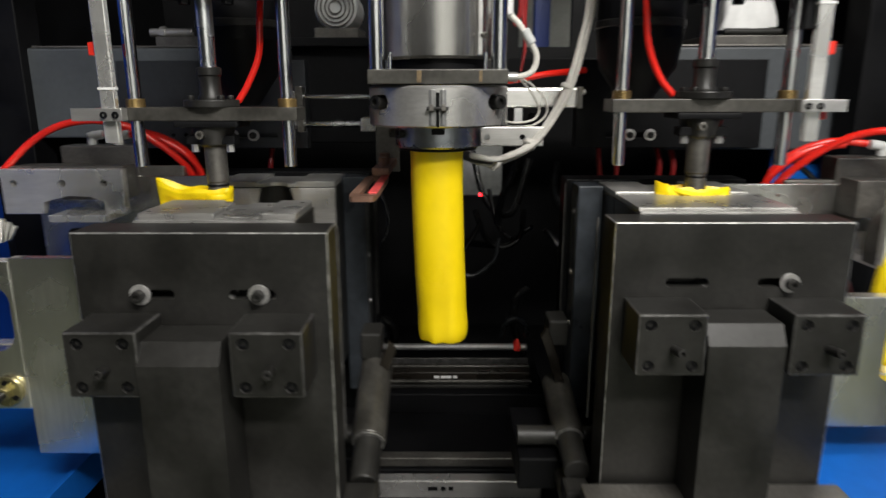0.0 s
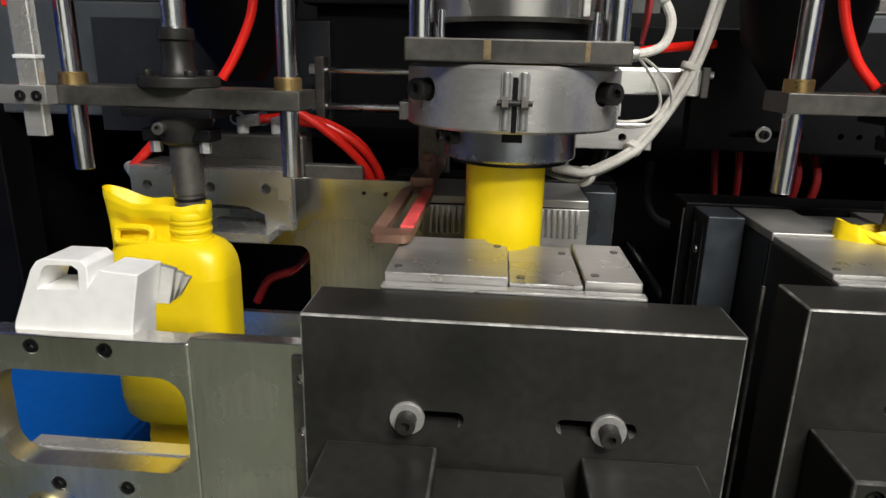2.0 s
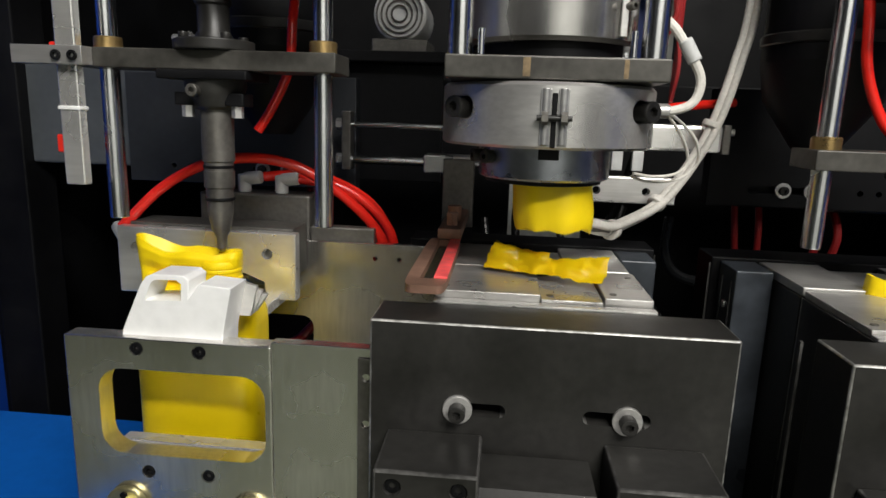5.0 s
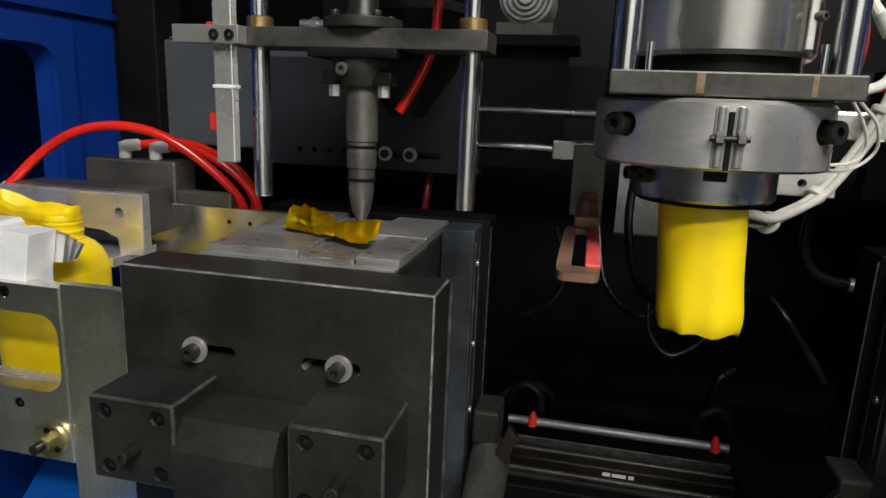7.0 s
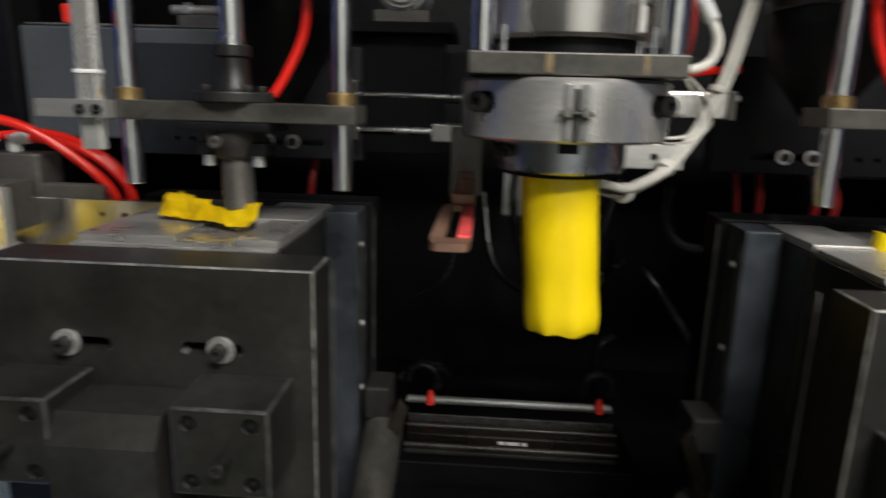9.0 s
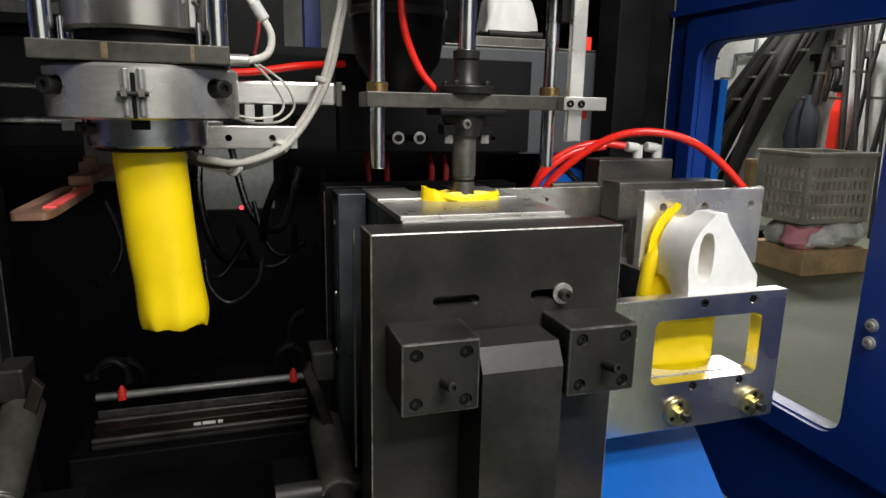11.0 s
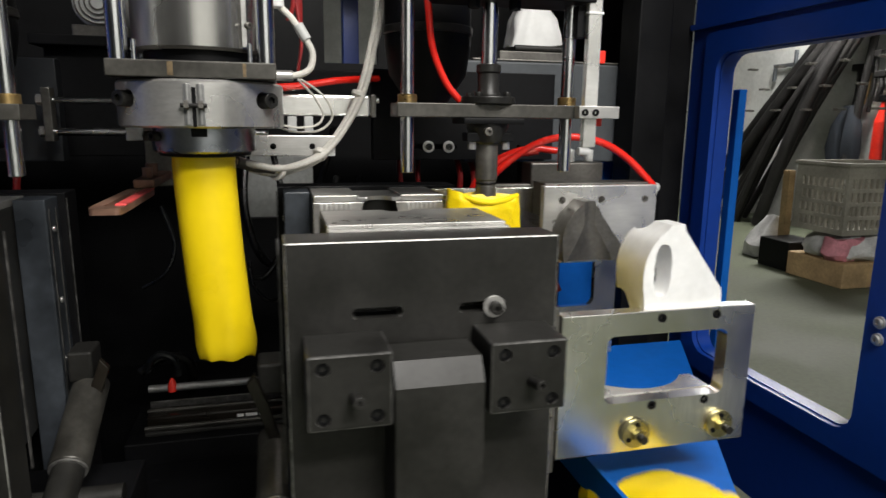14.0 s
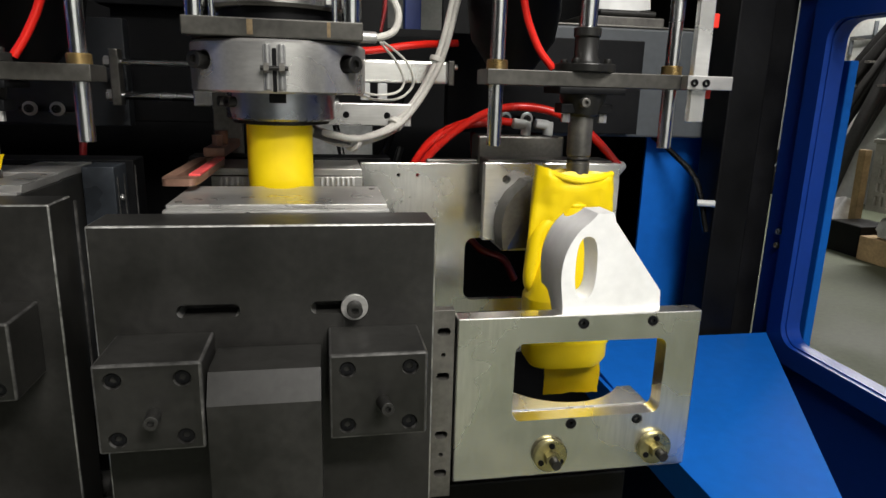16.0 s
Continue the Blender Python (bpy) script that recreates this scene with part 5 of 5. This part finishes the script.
part("rim", cut(bm_box(cx0 - 0.01, cx1 + 0.01, cy0 - 0.01, cy1 + 0.01, cz1, cz1 + 0.02, 0.003), [bm_box(cx0 + 0.01, cx1 - 0.01, cy0 + 0.01, cy1 - 0.01, cz1 - 0.1, cz1 + 0.1)]), CRATEMAT, crate)
own = bm_loft([(0.72, 3.24, 1.68, 0.20, 0.15, 4), (0.74, 3.24, 1.68, 0.22, 0.17, 3), (0.77, 3.24, 1.68, 0.235, 0.18, 3), (0.80, 3.24, 1.68, 0.23, 0.18, 3), (0.83, 3.24, 1.68, 0.21, 0.16, 3), (0.8595, 3.24, 1.68, 0.16, 0.12, 3)], 48)
for v in own.verts:
    v.co += 0.035 * noise.noise_vector(v.co * 13)
    v.co.z = min(max(v.co.z, 0.7205), 0.8595)
solid("sack", own, SACK, "white sack lying under the crate", "sack", "sacks")
solid("card_box", bm_box(3.0, 3.45, 1.50, 1.88, ZB, 0.72, 0.006), CARD, "beige cardboard box under the sacks", "box")
solid("pallet_bin", bm_box(3.02, 3.25, 1.90, 2.13, ZB, 0.76, 0.006), BLACK, "small dark steel bin beside the boxes", "bin")
own = bm_loft([(0.725, 3.30, 1.60, 0.10, 0.05, 4), (0.76, 3.28, 1.60, 0.12, 0.06, 3), (0.84, 3.28, 1.60, 0.10, 0.05, 3)], 32)
for v in own.verts:
    v.co += 0.02 * noise.noise_vector(v.co * 13)
    v.co.x -= 0.19
solid("sack", own, PINKSACK, "pink printed plastic sack beside the white one", "sack", "sacks")
own = bm_loft([(ZB, 3.25, 2.33, 0.12, 0.14, 2.4), (ZB + 0.08, 3.25, 2.33, 0.13, 0.14, 2.2), (ZB + 0.17, 3.25, 2.31, 0.08, 0.09, 2.2), (ZB + 0.26, 3.25, 2.29, 0.03, 0.035, 2)], 36)
for v in own.verts:
    v.co += 0.04 * noise.noise_vector(v.co * 12)
    v.co.z = max(v.co.z, ZB)
solid("sack", own, SACK, "crumpled white sack standing on the floor", "sack", "sacks")
solid("timber", bm_prism([(3.2, ZB), (3.245, ZB), (3.235, 1.15), (3.19, 1.15)], 2.14, 2.19, 0.003), CARD, "rough brown timber standing upright", "timber")
ext = thing("fire_extinguisher", "red fire extinguisher hanging on the wall", "fire extinguisher")
part("tank", bm_lathe([(0.04, 1.16), (0.05, 1.18), (0.05, 1.45), (0.035, 1.50), (0.02, 1.59)], 28, (4.50, 2.745, 0)), REDPAINT, ext)
part("valve", bm_box(4.47, 4.53, 2.715, 2.775, 1.59, 1.64, 0.004), BLACK, ext)
# the yard's things are larger and stand farther off
NEAR = Vector((0.35, -0.98, 1.43))
FAR = Matrix.Translation(NEAR) @ Matrix.Scale(1.7, 4) @ Matrix.Translation(-NEAR)
for ob in [o for o in bpy.data.objects if o not in before_yard and o.type == "MESH"]:
    ob.data.transform(FAR)
# block joints of the east wall
for r in range(14):
    for c in range(17):
        z0, y0 = 0.02 + 0.29 * r, 1.6 + 0.53 * c + (0.26 if r % 2 else 0)
        bl = new("block", bpy.data.meshes.get("block") or mesh_of("block", bm_box(0, 0.012, 0, 0.515, 0, 0.276, 0.004), BLOCKWALL))
        bl.location, bl.parent = (7.568, y0, z0), wall_east


# ---------- what moves ----------
def blended(rows, t):
    """Straight values between rows of (t, value)."""
    return float(np.interp(t, [r[0] for r in rows], [r[1] for r in rows]))


LEFT_X = [(0, -0.372), (0.25, -0.27), (0.5, -0.165), (0.75, -0.07), (1.0, -0.02), (1.25, -0.004), (1.5, 0.001), (5.3, 0.001), (5.6, -0.082), (5.8, -0.184), (6.0, -0.285), (6.25, -0.389), (6.5, -0.466), (6.75, -0.487), (7.0, -0.491), (16, -0.491)]
LEFT_OPEN = [(0, 1.0), (2.6, 1.0), (2.8, 0.95), (3.0, 0.82), (3.5, 0.33), (3.8, 0.06), (4.0, 0.0), (16, 0)]
RIGHT_X = [(0, 0.490), (13.5, 0.490), (13.65, 0.477), (13.8, 0.414), (14.0, 0.319), (14.25, 0.221), (14.5, 0.128), (14.75, 0.062), (15.0, 0.028), (15.25, 0.010), (15.5, 0.002), (16, 0.0005)]
RIGHT_OPEN = [(0, 0), (12.6, 0), (12.8, 0.4), (13.0, 0.78), (13.2, 1.0), (16, 1.0)]
PLATE_Y = [(0, -0.10), (10.3, -0.10), (11.0, -0.08), (12.0, -0.03), (12.5, -0.008), (12.8, 0), (16, 0)]
DIE_Z = [(0, 0), (4.0, 0), (4.5, 0.04), (5.8, 0.042), (6.0, 0.038), (6.5, 0.016), (7.0, 0), (16, 0)]


def motions():
    lt = sorted({r[0] for r in LEFT_X + LEFT_OPEN})
    rt = sorted({r[0] for r in RIGHT_X + RIGHT_OPEN})
    walk(front_left, [(t, pose(blended(LEFT_X, t), 0.025 - 0.129 * blended(LEFT_OPEN, t), 0)) for t in lt])
    walk(back_left, [(t, pose(blended(LEFT_X, t), 0.032 + 0.123 * blended(LEFT_OPEN, t), 0)) for t in lt])
    walk(front_right, [(t, pose(blended(RIGHT_X, t), -0.025 - 0.09 * blended(RIGHT_OPEN, t), 0)) for t in rt])
    walk(back_right, [(t, pose(blended(RIGHT_X, t), 0.10 * blended(RIGHT_OPEN, t), 0)) for t in rt])
    # the take-off plate stands forward against the jaw until the jaws part
    for ob in (plate_right, tip_right):
        walk(ob, [(t, pose(0, y, 0)) for t, y in PLATE_Y])
    foot = Vector((0.26, 0.20, 0))
    for_arc = [(t, pose(0, 0, 0, 0, 0, math.degrees(y / 0.41))) for t, y in PLATE_Y]
    walk(arc_right, [(t, Matrix.Translation(foot) @ m @ Matrix.Translation(-foot)) for t, m in for_arc])
    walk(die, [(t, pose(0, 0, z)) for t, z in DIE_Z])
    walk(bridge_left, [(0, pose(0, 0, 0)), (4.0, pose(0, 0, 0)), (4.6, pose(0, 0, 0.113)), (7.05, pose(0, 0, 0.113)), (7.2, pose(0, 0, 0.07)), (7.4, pose(0, 0, 0)), (16, pose(0, 0, 0))])
    # the first tube grows, is cut, sinks into the closed mould and rides away in it
    walk(parison_one, [(0, pose(PX, AY, 0.95)), (3.5, pose(PX, AY, 0.83)), (4.2, pose(PX, AY, 0.80)), (4.6, pose(PX, AY, 0.66)), (5.3, pose(0.003, 0.05, 0.66))] + [(t, pose(x, 0.06, 0.66)) for t, x in LEFT_X if t > 5.3])
    walk(scrap, [(0, pose(0, AY, 1.40)), (4.2, pose(0, AY, 1.40)), (4.6, pose(0.003, 0.0, 1.252)), (5.3, pose(0.003, 0.0, 1.252))] + [(t, pose(x, 0.0, 1.252)) for t, x in LEFT_X if t > 5.3])
    walk(parison_two, [(0, pose(PX, AY, 1.37)), (4.2, pose(PX, AY, 1.37)), (5.8, pose(PX, AY, 1.252)), (6.0, pose(PX, AY, 1.244)), (7, pose(PX, AY, 1.179)), (8, pose(PX, AY, 1.152)), (9, pose(PX, AY, 1.124)), (10, pose(PX, AY, 1.092)), (12.5, pose(PX, AY, 1.018)), (13, pose(PX, AY, 1.005)), (16, pose(PX, AY, 0.925))])
    walk(bottle_left, [(0, pose(-0.44, 0.015, 1.262)), (5.3, pose(-0.44, 0.015, 1.262))] + [(t, pose(-0.443 + x, 0.015, 1.262)) for t, x in LEFT_X if t > 5.3])
    # the finished jug slips out of the opened jaws, drops and slides down the chute
    walk(bottle_falling, [(0, pose(0.949, -0.03, 1.235)), (12.7, pose(0.949, -0.03, 1.235)), (13.0, pose(0.936, -0.03, 1.222, 0, -3, 10)), (13.2, pose(0.95, -0.01, 1.205, 0, -6, 35)), (13.4, pose(0.94, 0.0, 1.125, 0, -4, 55)), (13.5, pose(0.935, -0.01, 1.07, 3, 0, 60)), (13.6, pose(0.925, -0.06, 1.01, 12, 0, 50)), (13.7, pose(0.895, -0.15, 0.95, 30, 0, 30)), (13.9, pose(0.85, -0.33, 0.84, 55, 0, 15)), (14.1, pose(0.80, -0.50, 0.74, 72, 0, 10)), (14.3, pose(0.79, -0.85, 0.45, 84, 0, 10)), (14.5, pose(0.79, -1.15, 0.05, 90, 0, 10)), (16, pose(0.79, -1.15, 0.05, 90, 0, 10))])


motions()
